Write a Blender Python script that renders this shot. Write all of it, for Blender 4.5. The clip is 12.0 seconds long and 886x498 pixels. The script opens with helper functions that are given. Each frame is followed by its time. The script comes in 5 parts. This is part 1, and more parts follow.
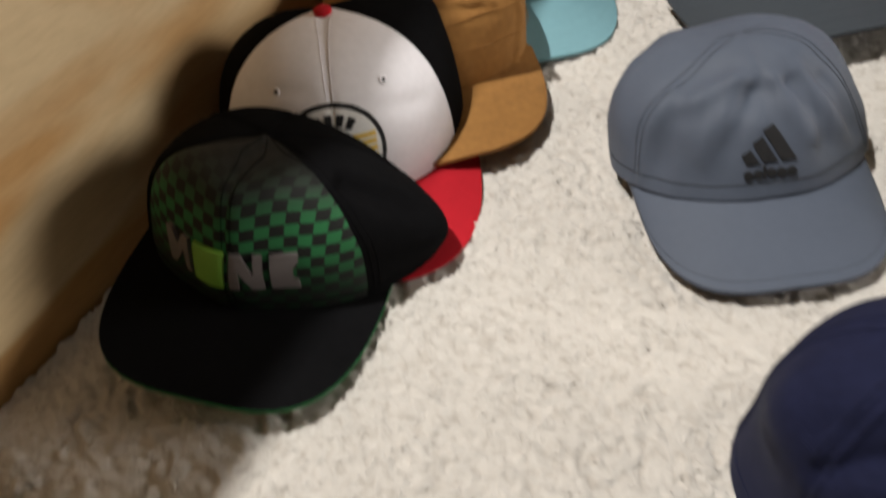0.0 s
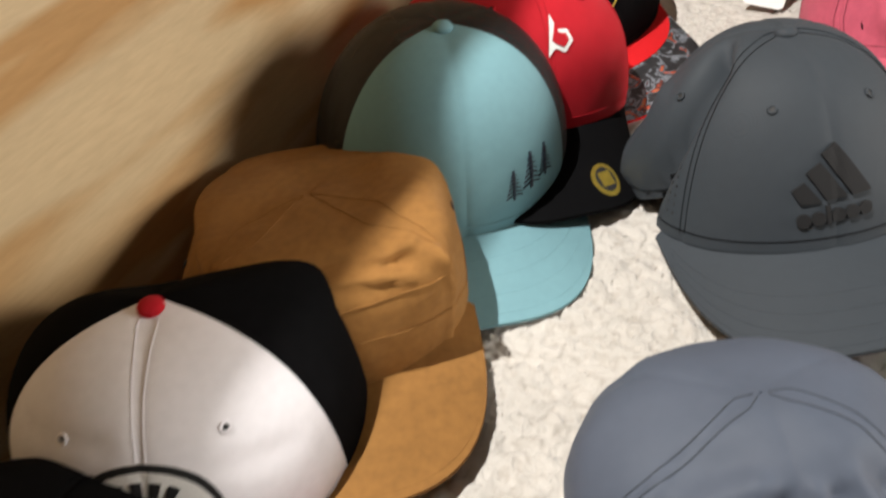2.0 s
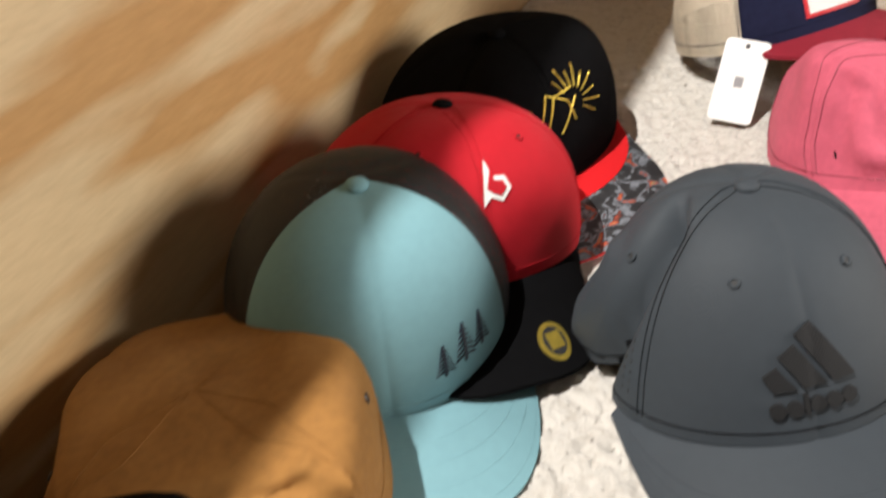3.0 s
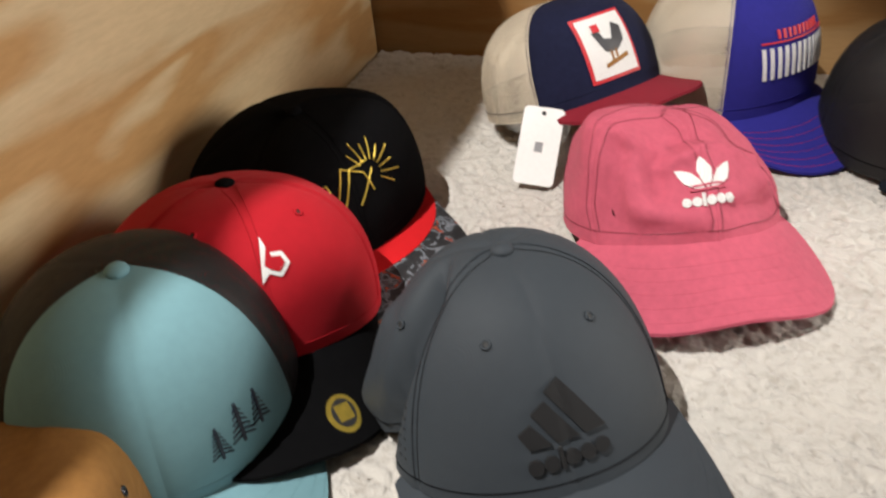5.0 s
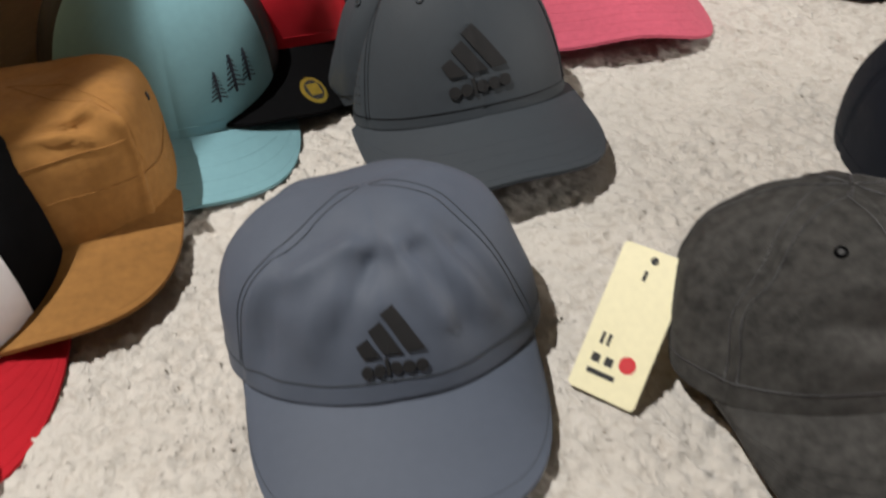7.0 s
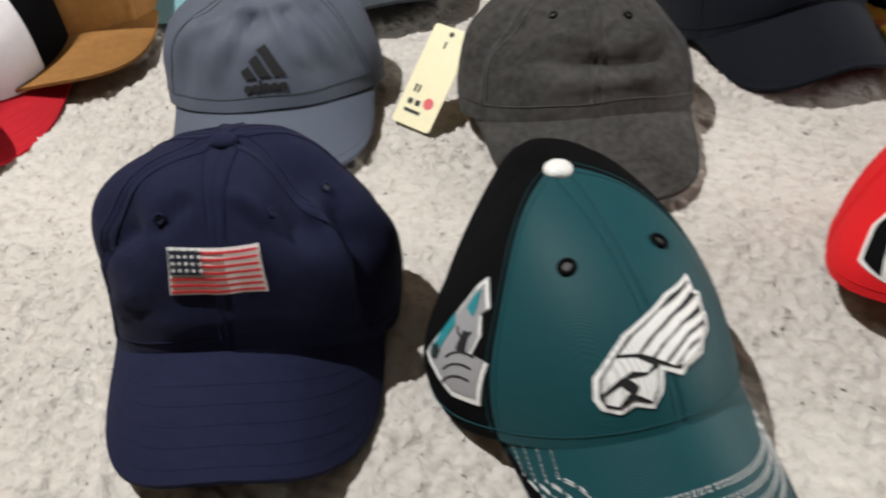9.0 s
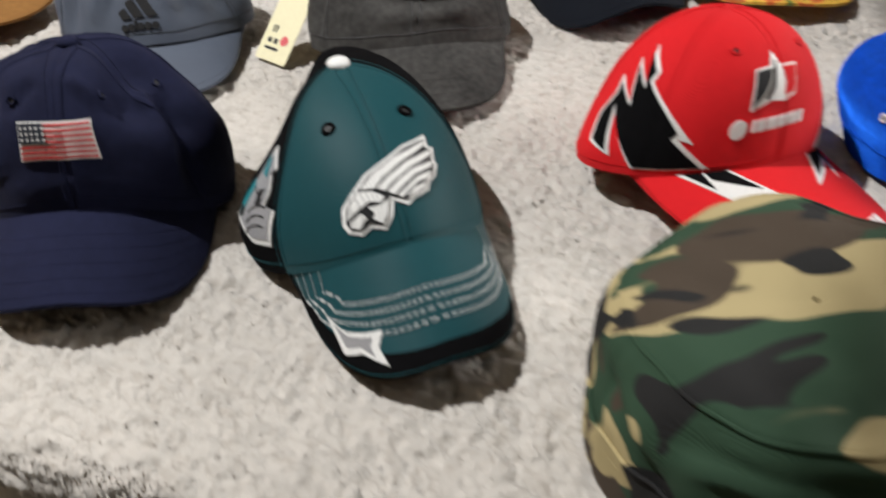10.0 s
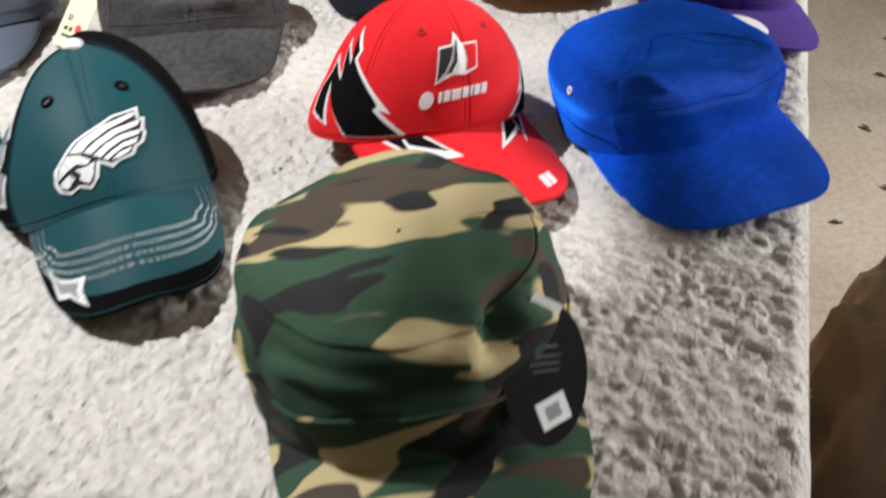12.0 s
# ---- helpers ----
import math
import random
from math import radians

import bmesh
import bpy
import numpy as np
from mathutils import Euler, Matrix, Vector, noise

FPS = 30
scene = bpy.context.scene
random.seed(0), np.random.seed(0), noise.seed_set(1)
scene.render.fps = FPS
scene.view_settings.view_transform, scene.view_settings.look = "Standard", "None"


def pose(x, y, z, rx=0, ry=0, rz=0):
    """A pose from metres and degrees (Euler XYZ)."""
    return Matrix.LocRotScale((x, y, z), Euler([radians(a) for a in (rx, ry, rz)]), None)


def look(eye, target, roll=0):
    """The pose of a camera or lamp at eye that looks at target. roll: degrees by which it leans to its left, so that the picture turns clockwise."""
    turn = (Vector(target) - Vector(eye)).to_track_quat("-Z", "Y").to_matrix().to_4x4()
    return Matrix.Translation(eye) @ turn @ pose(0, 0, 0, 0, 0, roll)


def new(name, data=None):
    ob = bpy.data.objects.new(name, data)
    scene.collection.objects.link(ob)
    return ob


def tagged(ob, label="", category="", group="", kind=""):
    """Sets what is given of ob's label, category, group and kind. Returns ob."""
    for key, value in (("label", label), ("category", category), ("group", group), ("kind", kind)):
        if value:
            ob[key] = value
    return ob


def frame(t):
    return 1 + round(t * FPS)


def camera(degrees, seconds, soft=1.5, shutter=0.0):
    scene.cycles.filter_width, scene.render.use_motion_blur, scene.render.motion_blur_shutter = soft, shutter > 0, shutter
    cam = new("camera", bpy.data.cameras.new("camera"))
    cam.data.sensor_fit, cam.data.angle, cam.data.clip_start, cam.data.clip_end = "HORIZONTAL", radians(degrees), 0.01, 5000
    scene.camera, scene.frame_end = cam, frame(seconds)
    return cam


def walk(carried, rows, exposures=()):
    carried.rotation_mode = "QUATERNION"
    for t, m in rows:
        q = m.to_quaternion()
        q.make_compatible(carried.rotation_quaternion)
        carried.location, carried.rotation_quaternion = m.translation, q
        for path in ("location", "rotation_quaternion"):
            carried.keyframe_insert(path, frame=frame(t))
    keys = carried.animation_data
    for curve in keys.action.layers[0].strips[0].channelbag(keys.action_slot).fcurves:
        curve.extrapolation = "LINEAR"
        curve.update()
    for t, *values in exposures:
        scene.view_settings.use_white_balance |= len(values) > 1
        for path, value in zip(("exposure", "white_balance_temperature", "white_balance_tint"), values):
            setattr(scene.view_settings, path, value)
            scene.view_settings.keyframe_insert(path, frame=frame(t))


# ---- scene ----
cam = camera(58.0, 12.0, soft=2.3, shutter=0.5)
PATH = [
    (0, (0.0600, 0.0420, 0.4516), (-0.0217, 0.7161, -0.2825), -11.72),
    (0.5, (0.0217, 0.1092, 0.4466), (-0.0096, 0.8286, -0.2473), -8.80),
    (1, (0.0291, 0.1691, 0.4410), (-0.0077, 0.8757, -0.2657), -7.45),
    (1.5, (0.0724, 0.2475, 0.4338), (0.0259, 0.9521, -0.2743), -6.73),
    (2, (0.1223, 0.3164, 0.4305), (0.0548, 1.0346, -0.2620), -8.03),
    (2.5, (0.1345, 0.3712, 0.4238), (0.0777, 1.1059, -0.2523), -7.36),
    (3, (0.1701, 0.4245, 0.4313), (0.1177, 1.1916, -0.2080), -8.33),
    (3.5, (0.1977, 0.4691, 0.4404), (0.1798, 1.2633, -0.1671), -8.27),
    (3.7, (0.2092, 0.4833, 0.4436), (0.2052, 1.2835, -0.1560), -8.34),
    (5.3, (0.2595, 0.3922, 0.4191), (0.3438, 1.1970, -0.1685), -5.59),
    (5.5, (0.2608, 0.3784, 0.4090), (0.3438, 1.1752, -0.1896), -5.07),
    (6, (0.2552, 0.3423, 0.3824), (0.3367, 1.1178, -0.2437), -4.30),
    (6.5, (0.2401, 0.2503, 0.3695), (0.3151, 1.0130, -0.2730), -4.49),
    (7, (0.2462, 0.1677, 0.3674), (0.3273, 0.9222, -0.2840), -4.27),
    (7.2, (0.2467, 0.1408, 0.3675), (0.3312, 0.8933, -0.2856), -4.28),
    (8.8, (0.3437, -0.1128, 0.3668), (0.3566, 0.6331, -0.2991), -4.17),
    (9, (0.3648, -0.1283, 0.3718), (0.3836, 0.6168, -0.2949), -4.28),
    (9.5, (0.4101, -0.1828, 0.3821), (0.4440, 0.5655, -0.2804), -4.23),
    (10, (0.4708, -0.2790, 0.3751), (0.5184, 0.4673, -0.2887), -3.75),
    (10.5, (0.5203, -0.3577, 0.3830), (0.5769, 0.3827, -0.2868), -3.60),
    (11, (0.5583, -0.4043, 0.3813), (0.6341, 0.3268, -0.2966), -3.09),
    (11.5, (0.5892, -0.4327, 0.3944), (0.6949, 0.2948, -0.2836), -2.11),
    (12, (0.6319, -0.3778, 0.3959), (0.7402, 0.3577, -0.2730), -1.86),
]
walk(cam, [(t, look(eye, target, roll)) for t, eye, target, roll in PATH],
     exposures=[(0, -0.5, 6400, 10), (0.5, -0.5, 6400, 10), (1.5, -0.27, 6400, 10), (2.1, -0.05, 6450, 10), (2.5, 0.06, 6450, 10), (3.5, 0.02, 6450, 10), (5.5, -0.38, 6400, 10), (7, -0.55, 6400, 10), (9, -0.36, 6200, 10), (10, -0.33, 6150, 10), (11, -0.09, 6080, 10), (11.5, 0.05, 5980, 10), (12, 0.12, 5900, 10)])

# ---- world and lamps ----
world = bpy.data.worlds.new("world")
scene.world = world
world.use_nodes = True
world.node_tree.nodes["Background"].inputs[0].default_value = (0.9, 0.95, 1.0, 1)
world.node_tree.nodes["Background"].inputs[1].default_value = 0.145


# a shaded lamp just beyond the left board: the board's shadow lies along the fur, and the shade cuts the light off near the right edge
spot = bpy.data.lights.new("shaded_lamp", "SPOT")
spot.energy, spot.color = 295, (1.0, 0.965, 0.915)
spot.spot_size, spot.spot_blend, spot.shadow_soft_size = radians(64), 0.1, 0.013
new("shaded_lamp", spot).matrix_world = look((-0.484, 0.485, 2.0), (-0.291, 0.637, 0.0))
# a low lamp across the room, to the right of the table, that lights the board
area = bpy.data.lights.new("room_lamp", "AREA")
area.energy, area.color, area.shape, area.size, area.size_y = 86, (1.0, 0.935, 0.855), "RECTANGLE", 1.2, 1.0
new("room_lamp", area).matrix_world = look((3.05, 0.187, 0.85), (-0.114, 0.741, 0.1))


# ---- materials ----
def nodes_of(name):
    m = bpy.data.materials.new(name)
    m.use_nodes = True
    t = m.node_tree
    return m, t, t.nodes["Principled BSDF"]


def add(t, kind, **values):
    n = t.nodes.new(kind)
    for k, v in values.items():
        if k in n.inputs:
            n.inputs[k].default_value = v
        elif k == "operation":
            n.operation = v
        elif k == "bands_direction":
            n.bands_direction = v
        elif k == "data_type":
            n.data_type = v
        elif k == "blend_type":
            n.blend_type = v
    return n


def ramp(t, fac, stops, interp="LINEAR"):
    r = t.nodes.new("ShaderNodeValToRGB")
    r.color_ramp.interpolation = interp
    e = r.color_ramp.elements
    while len(e) < len(stops):
        e.new(0.5)
    for el, (pos, col) in zip(e, stops):
        el.position, el.color = pos, (*col, 1) if len(col) == 3 else col
    t.links.new(fac, r.inputs[0])
    return r


def scaled(col, k):
    return tuple(min(1, c * k) for c in col)


def cloth(name, col, rough=0.85, weave=900, bump=0.25, mottle=0.12, wash=0.0, sheen=0.02, spec=0.2, coords="Object"):
    """Woven cotton: broad mottling, washed-out patches and a fine twill relief."""
    m, t, b = nodes_of(name)
    tc = add(t, "ShaderNodeTexCoord")
    n1 = add(t, "ShaderNodeTexNoise", Scale=14.0, Detail=4.0)
    n2 = add(t, "ShaderNodeTexNoise", Scale=160.0, Detail=3.0)
    for n in (n1, n2):
        t.links.new(tc.outputs[coords], n.inputs["Vector"])
    mix = add(t, "ShaderNodeMath", operation="MULTIPLY_ADD")
    mix.inputs[1].default_value = 0.45
    t.links.new(n2.outputs[0], mix.inputs[0])
    half = add(t, "ShaderNodeMath", operation="MULTIPLY")
    half.inputs[1].default_value = 0.55
    t.links.new(n1.outputs[0], half.inputs[0])
    t.links.new(half.outputs[0], mix.inputs[2])
    lo, hi = scaled(col, 1 - mottle - wash), scaled(col, 1 + mottle + wash * 1.5)
    r = ramp(t, mix.outputs[0], [(0.32, lo), (0.68, hi)])
    t.links.new(r.outputs[0], b.inputs["Base Color"])
    w = add(t, "ShaderNodeTexWave", Scale=weave, Distortion=0.6, bands_direction="DIAGONAL")
    t.links.new(tc.outputs[coords], w.inputs["Vector"])
    s = add(t, "ShaderNodeMath", operation="ADD")
    t.links.new(w.outputs["Fac"], s.inputs[0])
    t.links.new(n2.outputs[0], s.inputs[1])
    bp = add(t, "ShaderNodeBump", Strength=bump, Distance=0.0006)
    t.links.new(s.outputs[0], bp.inputs["Height"])
    t.links.new(bp.outputs[0], b.inputs["Normal"])
    b.inputs["Roughness"].default_value = rough
    b.inputs["Sheen Weight"].default_value = sheen
    b.inputs["Sheen Roughness"].default_value = 0.5
    b.inputs["Specular IOR Level"].default_value = spec
    return m


def plain(name, col, rough=0.6, metal=0.0, spec=0.4, spread=0.13):
    m, t, b = nodes_of(name)
    tc = add(t, "ShaderNodeTexCoord")
    n = add(t, "ShaderNodeTexNoise", Scale=220.0, Detail=3.0)
    t.links.new(tc.outputs["Object"], n.inputs["Vector"])
    r = ramp(t, n.outputs[0], [(0.3, scaled(col, 1 - spread)), (0.7, scaled(col, 1 + spread))])
    t.links.new(r.outputs[0], b.inputs["Base Color"])
    bp = add(t, "ShaderNodeBump", Strength=0.2, Distance=0.0005)
    t.links.new(n.outputs[0], bp.inputs["Height"])
    t.links.new(bp.outputs[0], b.inputs["Normal"])
    b.inputs["Roughness"].default_value, b.inputs["Metallic"].default_value = rough, metal
    b.inputs["Specular IOR Level"].default_value = spec
    return m


def thread(name, col, rough=0.45):
    """Satin-stitched embroidery: fine parallel threads with a soft gloss."""
    m, t, b = nodes_of(name)
    tc = add(t, "ShaderNodeTexCoord")
    w = add(t, "ShaderNodeTexWave", Scale=420.0, Distortion=1.2, bands_direction="DIAGONAL")
    t.links.new(tc.outputs["Object"], w.inputs["Vector"])
    r = ramp(t, w.outputs["Fac"], [(0.0, scaled(col, 0.78)), (0.7, scaled(col, 1.05))])
    t.links.new(r.outputs[0], b.inputs["Base Color"])
    bp = add(t, "ShaderNodeBump", Strength=0.3, Distance=0.0005)
    t.links.new(w.outputs["Fac"], bp.inputs["Height"])
    t.links.new(bp.outputs[0], b.inputs["Normal"])
    b.inputs["Roughness"].default_value = rough
    return m


def netting(name, col, hole=0.36):
    """Open polyester mesh: small holes in staggered rows go right through."""
    m, t, b = nodes_of(name)
    uv = add(t, "ShaderNodeTexCoord")
    v = add(t, "ShaderNodeTexVoronoi", Scale=480.0, Randomness=0.15)
    t.links.new(uv.outputs["UV"], v.inputs["Vector"])
    gap = ramp(t, v.outputs["Distance"], [(0.0, (1, 1, 1)), (hole, (1, 1, 1)), (hole + 0.06, (0, 0, 0))])
    b.inputs["Base Color"].default_value = (*col, 1)
    b.inputs["Roughness"].default_value = 0.6
    clear = add(t, "ShaderNodeBsdfTransparent")
    mix = add(t, "ShaderNodeMixShader")
    t.links.new(gap.outputs[0], mix.inputs[0])
    t.links.new(b.outputs[0], mix.inputs[1])
    t.links.new(clear.outputs[0], mix.inputs[2])
    t.links.new(mix.outputs[0], t.nodes["Material Output"].inputs[0])
    return m


def plywood(name, dark, pale, turn):
    """Rotary-cut pine ply: wide wandering bands, knots of darker heartwood, fine pores."""
    m, t, b = nodes_of(name)
    tc = add(t, "ShaderNodeTexCoord")
    mp = add(t, "ShaderNodeMapping")
    mp.inputs["Scale"].default_value = (1.25, 1.25, 6.5)
    mp.inputs["Rotation"].default_value = (radians(turn), 0, 0)
    t.links.new(tc.outputs["Object"], mp.inputs[0])
    n = add(t, "ShaderNodeTexNoise", Scale=2.1, Detail=2.0, Roughness=0.4, Distortion=0.45)
    t.links.new(mp.outputs[0], n.inputs["Vector"])
    fine = add(t, "ShaderNodeTexNoise", Scale=34.0, Detail=5.0, Roughness=0.6)
    t.links.new(mp.outputs[0], fine.inputs["Vector"])
    broad = ramp(t, n.outputs[0], [(0.34, pale), (0.45, scaled(pale, 0.94)), (0.53, scaled(dark, 1.1)), (0.60, scaled(dark, 1.15)), (0.65, pale), (0.78, scaled(dark, 1.15))])
    grain = ramp(t, fine.outputs[0], [(0.3, (0.91, 0.9, 0.88)), (0.65, (1.02, 1.02, 1.02))])
    mix = add(t, "ShaderNodeMix", data_type="RGBA", blend_type="MULTIPLY")
    mix.inputs[0].default_value = 1.0
    t.links.new(broad.outputs[0], mix.inputs[6])
    t.links.new(grain.outputs[0], mix.inputs[7])
    t.links.new(mix.outputs[2], b.inputs["Base Color"])
    bp = add(t, "ShaderNodeBump", Strength=0.25, Distance=0.001)
    t.links.new(fine.outputs[0], bp.inputs["Height"])
    t.links.new(bp.outputs[0], b.inputs["Normal"])
    b.inputs["Roughness"].default_value = 0.5
    b.inputs["Specular IOR Level"].default_value = 0.35
    return m


def fur(name, pale, deep):
    m, t, b = nodes_of(name)
    tc = add(t, "ShaderNodeTexCoord")
    n1 = add(t, "ShaderNodeTexNoise", Scale=5.0, Detail=3.0)
    n2 = add(t, "ShaderNodeTexNoise", Scale=120.0, Detail=6.0, Roughness=0.6, Distortion=0.8)
    for n in (n1, n2):
        t.links.new(tc.outputs["Object"], n.inputs["Vector"])
    c1 = ramp(t, n1.outputs[0], [(0.3, scaled(pale, 0.93)), (0.7, scaled(pale, 1.05))])
    # low spots of the bump are darkened in the colour, as shade between tufts
    c2 = ramp(t, n2.outputs[0], [(0.32, deep), (0.5, (1, 1, 1))])
    mix = add(t, "ShaderNodeMix", data_type="RGBA", blend_type="MULTIPLY")
    mix.inputs[0].default_value = 0.45
    t.links.new(c1.outputs[0], mix.inputs[6])
    t.links.new(c2.outputs[0], mix.inputs[7])
    t.links.new(mix.outputs[2], b.inputs["Base Color"])
    bp = add(t, "ShaderNodeBump", Strength=1.0, Distance=0.004)
    t.links.new(n2.outputs[0], bp.inputs["Height"])
    t.links.new(bp.outputs[0], b.inputs["Normal"])
    b.inputs["Roughness"].default_value = 0.95
    b.inputs["Sheen Weight"].default_value = 0.3
    b.inputs["Specular IOR Level"].default_value = 0.1
    return m


def concrete(name):
    m, t, b = nodes_of(name)
    tc = add(t, "ShaderNodeTexCoord")
    n1 = add(t, "ShaderNodeTexNoise", Scale=2.5, Detail=6.0, Roughness=0.6)
    n2 = add(t, "ShaderNodeTexNoise", Scale=60.0, Detail=4.0)
    for n in (n1, n2):
        t.links.new(tc.outputs["Object"], n.inputs["Vector"])
    c1 = ramp(t, n1.outputs[0], [(0.3, (0.36, 0.3, 0.23)), (0.55, (0.46, 0.39, 0.3)), (0.75, (0.52, 0.45, 0.36))])
    c2 = ramp(t, n2.outputs[0], [(0.3, (0.8, 0.8, 0.8)), (0.6, (1, 1, 1))])
    mix = add(t, "ShaderNodeMix", data_type="RGBA", blend_type="MULTIPLY")
    mix.inputs[0].default_value = 1.0
    t.links.new(c1.outputs[0], mix.inputs[6])
    t.links.new(c2.outputs[0], mix.inputs[7])
    t.links.new(mix.outputs[2], b.inputs["Base Color"])
    b.inputs["Roughness"].default_value = 0.8
    return m


def camouflage(name):
    """Woodland print in four colours with long wavy blotches."""
    m, t, b = nodes_of(name)
    tc = add(t, "ShaderNodeTexCoord")
    colours = [(0.40, 0.33, 0.17), (0.060, 0.045, 0.032), (0.018, 0.018, 0.018)]
    base = (0.030, 0.062, 0.036)
    last = None
    for k, (col, cut, scale) in enumerate(zip(colours, (0.512, 0.575, 0.588), (1.0, 1.0, 1.2))):
        mp = add(t, "ShaderNodeMapping")
        mp.inputs["Location"].default_value = (3.7 * k + 0.7, 2.9 * k, 4.1 * k)
        mp.inputs["Scale"].default_value = (8.6 * scale, 22 * scale, 20 * scale)
        t.links.new(tc.outputs["Object"], mp.inputs[0])
        n = add(t, "ShaderNodeTexNoise", Scale=1.2, Detail=0.8, Roughness=0.35, Distortion=0.7)
        t.links.new(mp.outputs[0], n.inputs["Vector"])
        r = ramp(t, n.outputs[0], [(cut - 0.006, (0, 0, 0)), (cut + 0.006, (1, 1, 1))])
        mix = add(t, "ShaderNodeMix", data_type="RGBA")
        t.links.new(r.outputs[0], mix.inputs[0])
        if last is None:
            mix.inputs[6].default_value = (*base, 1)
        else:
            t.links.new(last, mix.inputs[6])
        mix.inputs[7].default_value = (*col, 1)
        last = mix.outputs[2]
    t.links.new(last, b.inputs["Base Color"])
    w = add(t, "ShaderNodeTexWave", Scale=700.0, bands_direction="DIAGONAL")
    t.links.new(tc.outputs["Object"], w.inputs["Vector"])
    bp = add(t, "ShaderNodeBump", Strength=0.25, Distance=0.0006)
    t.links.new(w.outputs["Fac"], bp.inputs["Height"])
    t.links.new(bp.outputs[0], b.inputs["Normal"])
    b.inputs["Roughness"].default_value = 0.85
    b.inputs["Specular IOR Level"].default_value = 0.2
    return m


def checks(name):
    """Printed green squares on black that fade out towards the crown's top."""
    m, t, b = nodes_of(name)
    tc = add(t, "ShaderNodeTexCoord")
    ch = add(t, "ShaderNodeTexChecker", Scale=118.0)
    ch.inputs["Color1"].default_value, ch.inputs["Color2"].default_value = (1, 1, 1, 1), (0, 0, 0, 1)
    t.links.new(tc.outputs["UV"], ch.inputs["Vector"])
    sep = add(t, "ShaderNodeSeparateXYZ")
    t.links.new(tc.outputs["UV"], sep.inputs[0])
    fade = ramp(t, sep.outputs["Y"], [(0.02, (0.006, 0.022, 0.010)), (0.05, (0.018, 0.125, 0.042)), (0.075, (0.018, 0.125, 0.042)), (0.100, (0.018, 0.030, 0.020)), (0.125, (0.011, 0.012, 0.011))])
    mix = add(t, "ShaderNodeMix", data_type="RGBA")
    t.links.new(ch.outputs["Fac"], mix.inputs[0])
    mix.inputs[6].default_value = (0.008, 0.009, 0.008, 1)
    t.links.new(fade.outputs[0], mix.inputs[7])
    t.links.new(mix.outputs[2], b.inputs["Base Color"])
    b.inputs["Roughness"].default_value = 0.7
    b.inputs["Specular IOR Level"].default_value = 0.25
    return m


def print_cloth(name, stops, scale, base_rough=0.7):
    """Cloth printed with many-coloured blots."""
    m, t, b = nodes_of(name)
    tc = add(t, "ShaderNodeTexCoord")
    n = add(t, "ShaderNodeTexNoise", Scale=scale, Detail=2.5, Distortion=1.2)
    t.links.new(tc.outputs["Object"], n.inputs["Vector"])
    r = ramp(t, n.outputs[0], stops)
    t.links.new(r.outputs[0], b.inputs["Base Color"])
    b.inputs["Roughness"].default_value = base_rough
    return m


def velvet(name, col):
    m = cloth(name, col, rough=0.75, weave=1400, bump=0.5, mottle=0.42, sheen=1.0)
    b = m.node_tree.nodes["Principled BSDF"]
    b.inputs["Sheen Roughness"].default_value = 0.36
    b.inputs["Sheen Tint"].default_value = (0.03, 0.20, 1.0, 1)
    b.inputs["Specular IOR Level"].default_value = 0.15
    return m


BLACK = cloth("black_cotton", (0.005, 0.005, 0.0055), rough=0.95, mottle=0.2, sheen=0.0, spec=0.03)
BLACK_NET = netting("black_netting", (0.009, 0.0085, 0.009), 0.26)
BEIGE_NET = netting("cream_netting", (0.62, 0.54, 0.42))
WHITE = cloth("white_cotton", (0.78, 0.76, 0.79), mottle=0.05, bump=0.12)
RED = cloth("red_cotton", (0.42, 0.009, 0.018), mottle=0.08)
SCARLET = cloth("scarlet_cotton", (0.62, 0.010, 0.014), mottle=0.06)
DARK_RED = cloth("wine_cotton", (0.22, 0.012, 0.025))
BROWN = cloth("tan_canvas", (0.27, 0.130, 0.036), mottle=0.12, wash=0.06)
SKY = cloth("pale_blue_cotton", (0.165, 0.315, 0.355), mottle=0.05, rough=0.7, bump=0.15)
GREY_BLUE = cloth("grey_blue_nylon", (0.078, 0.093, 0.125), rough=0.6, mottle=0.05, bump=0.1, weave=1600)
DARK_GREY = cloth("slate_grey_polyester", (0.040, 0.048, 0.057), rough=0.65, mottle=0.05, bump=0.1, weave=1500)
PINK = cloth("rose_pink_cotton", (0.52, 0.098, 0.150), mottle=0.07, wash=0.05)
CHARCOAL = cloth("washed_charcoal_cotton", (0.038, 0.037, 0.035), mottle=0.30, wash=0.32)
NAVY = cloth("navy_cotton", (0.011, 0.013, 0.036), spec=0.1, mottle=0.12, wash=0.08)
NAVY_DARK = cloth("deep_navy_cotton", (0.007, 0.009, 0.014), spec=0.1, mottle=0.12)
TEAL = cloth("teal_green_polyester", (0.006, 0.052, 0.062), rough=0.6, mottle=0.05, bump=0.1, weave=1000)
ROYAL = cloth("royal_blue_cotton", (0.022, 0.020, 0.21), mottle=0.08)
PURPLE = cloth("purple_cotton", (0.055, 0.022, 0.19), mottle=0.1)
VELVET = velvet("blue_velvet", (0.004, 0.075, 0.62))
CAMO = camouflage("woodland_print")
CHECKS = checks("green_check_print")
GREEN = cloth("green_cotton", (0.02, 0.16, 0.05))
TROPIC = print_cloth("tropical_print", [(0.3, (0.03, 0.16, 0.04)), (0.42, (0.75, 0.42, 0.04)), (0.52, (0.8, 0.5, 0.08)), (0.6, (0.7, 0.12, 0.02)), (0.7, (0.05, 0.25, 0.1))], 32)
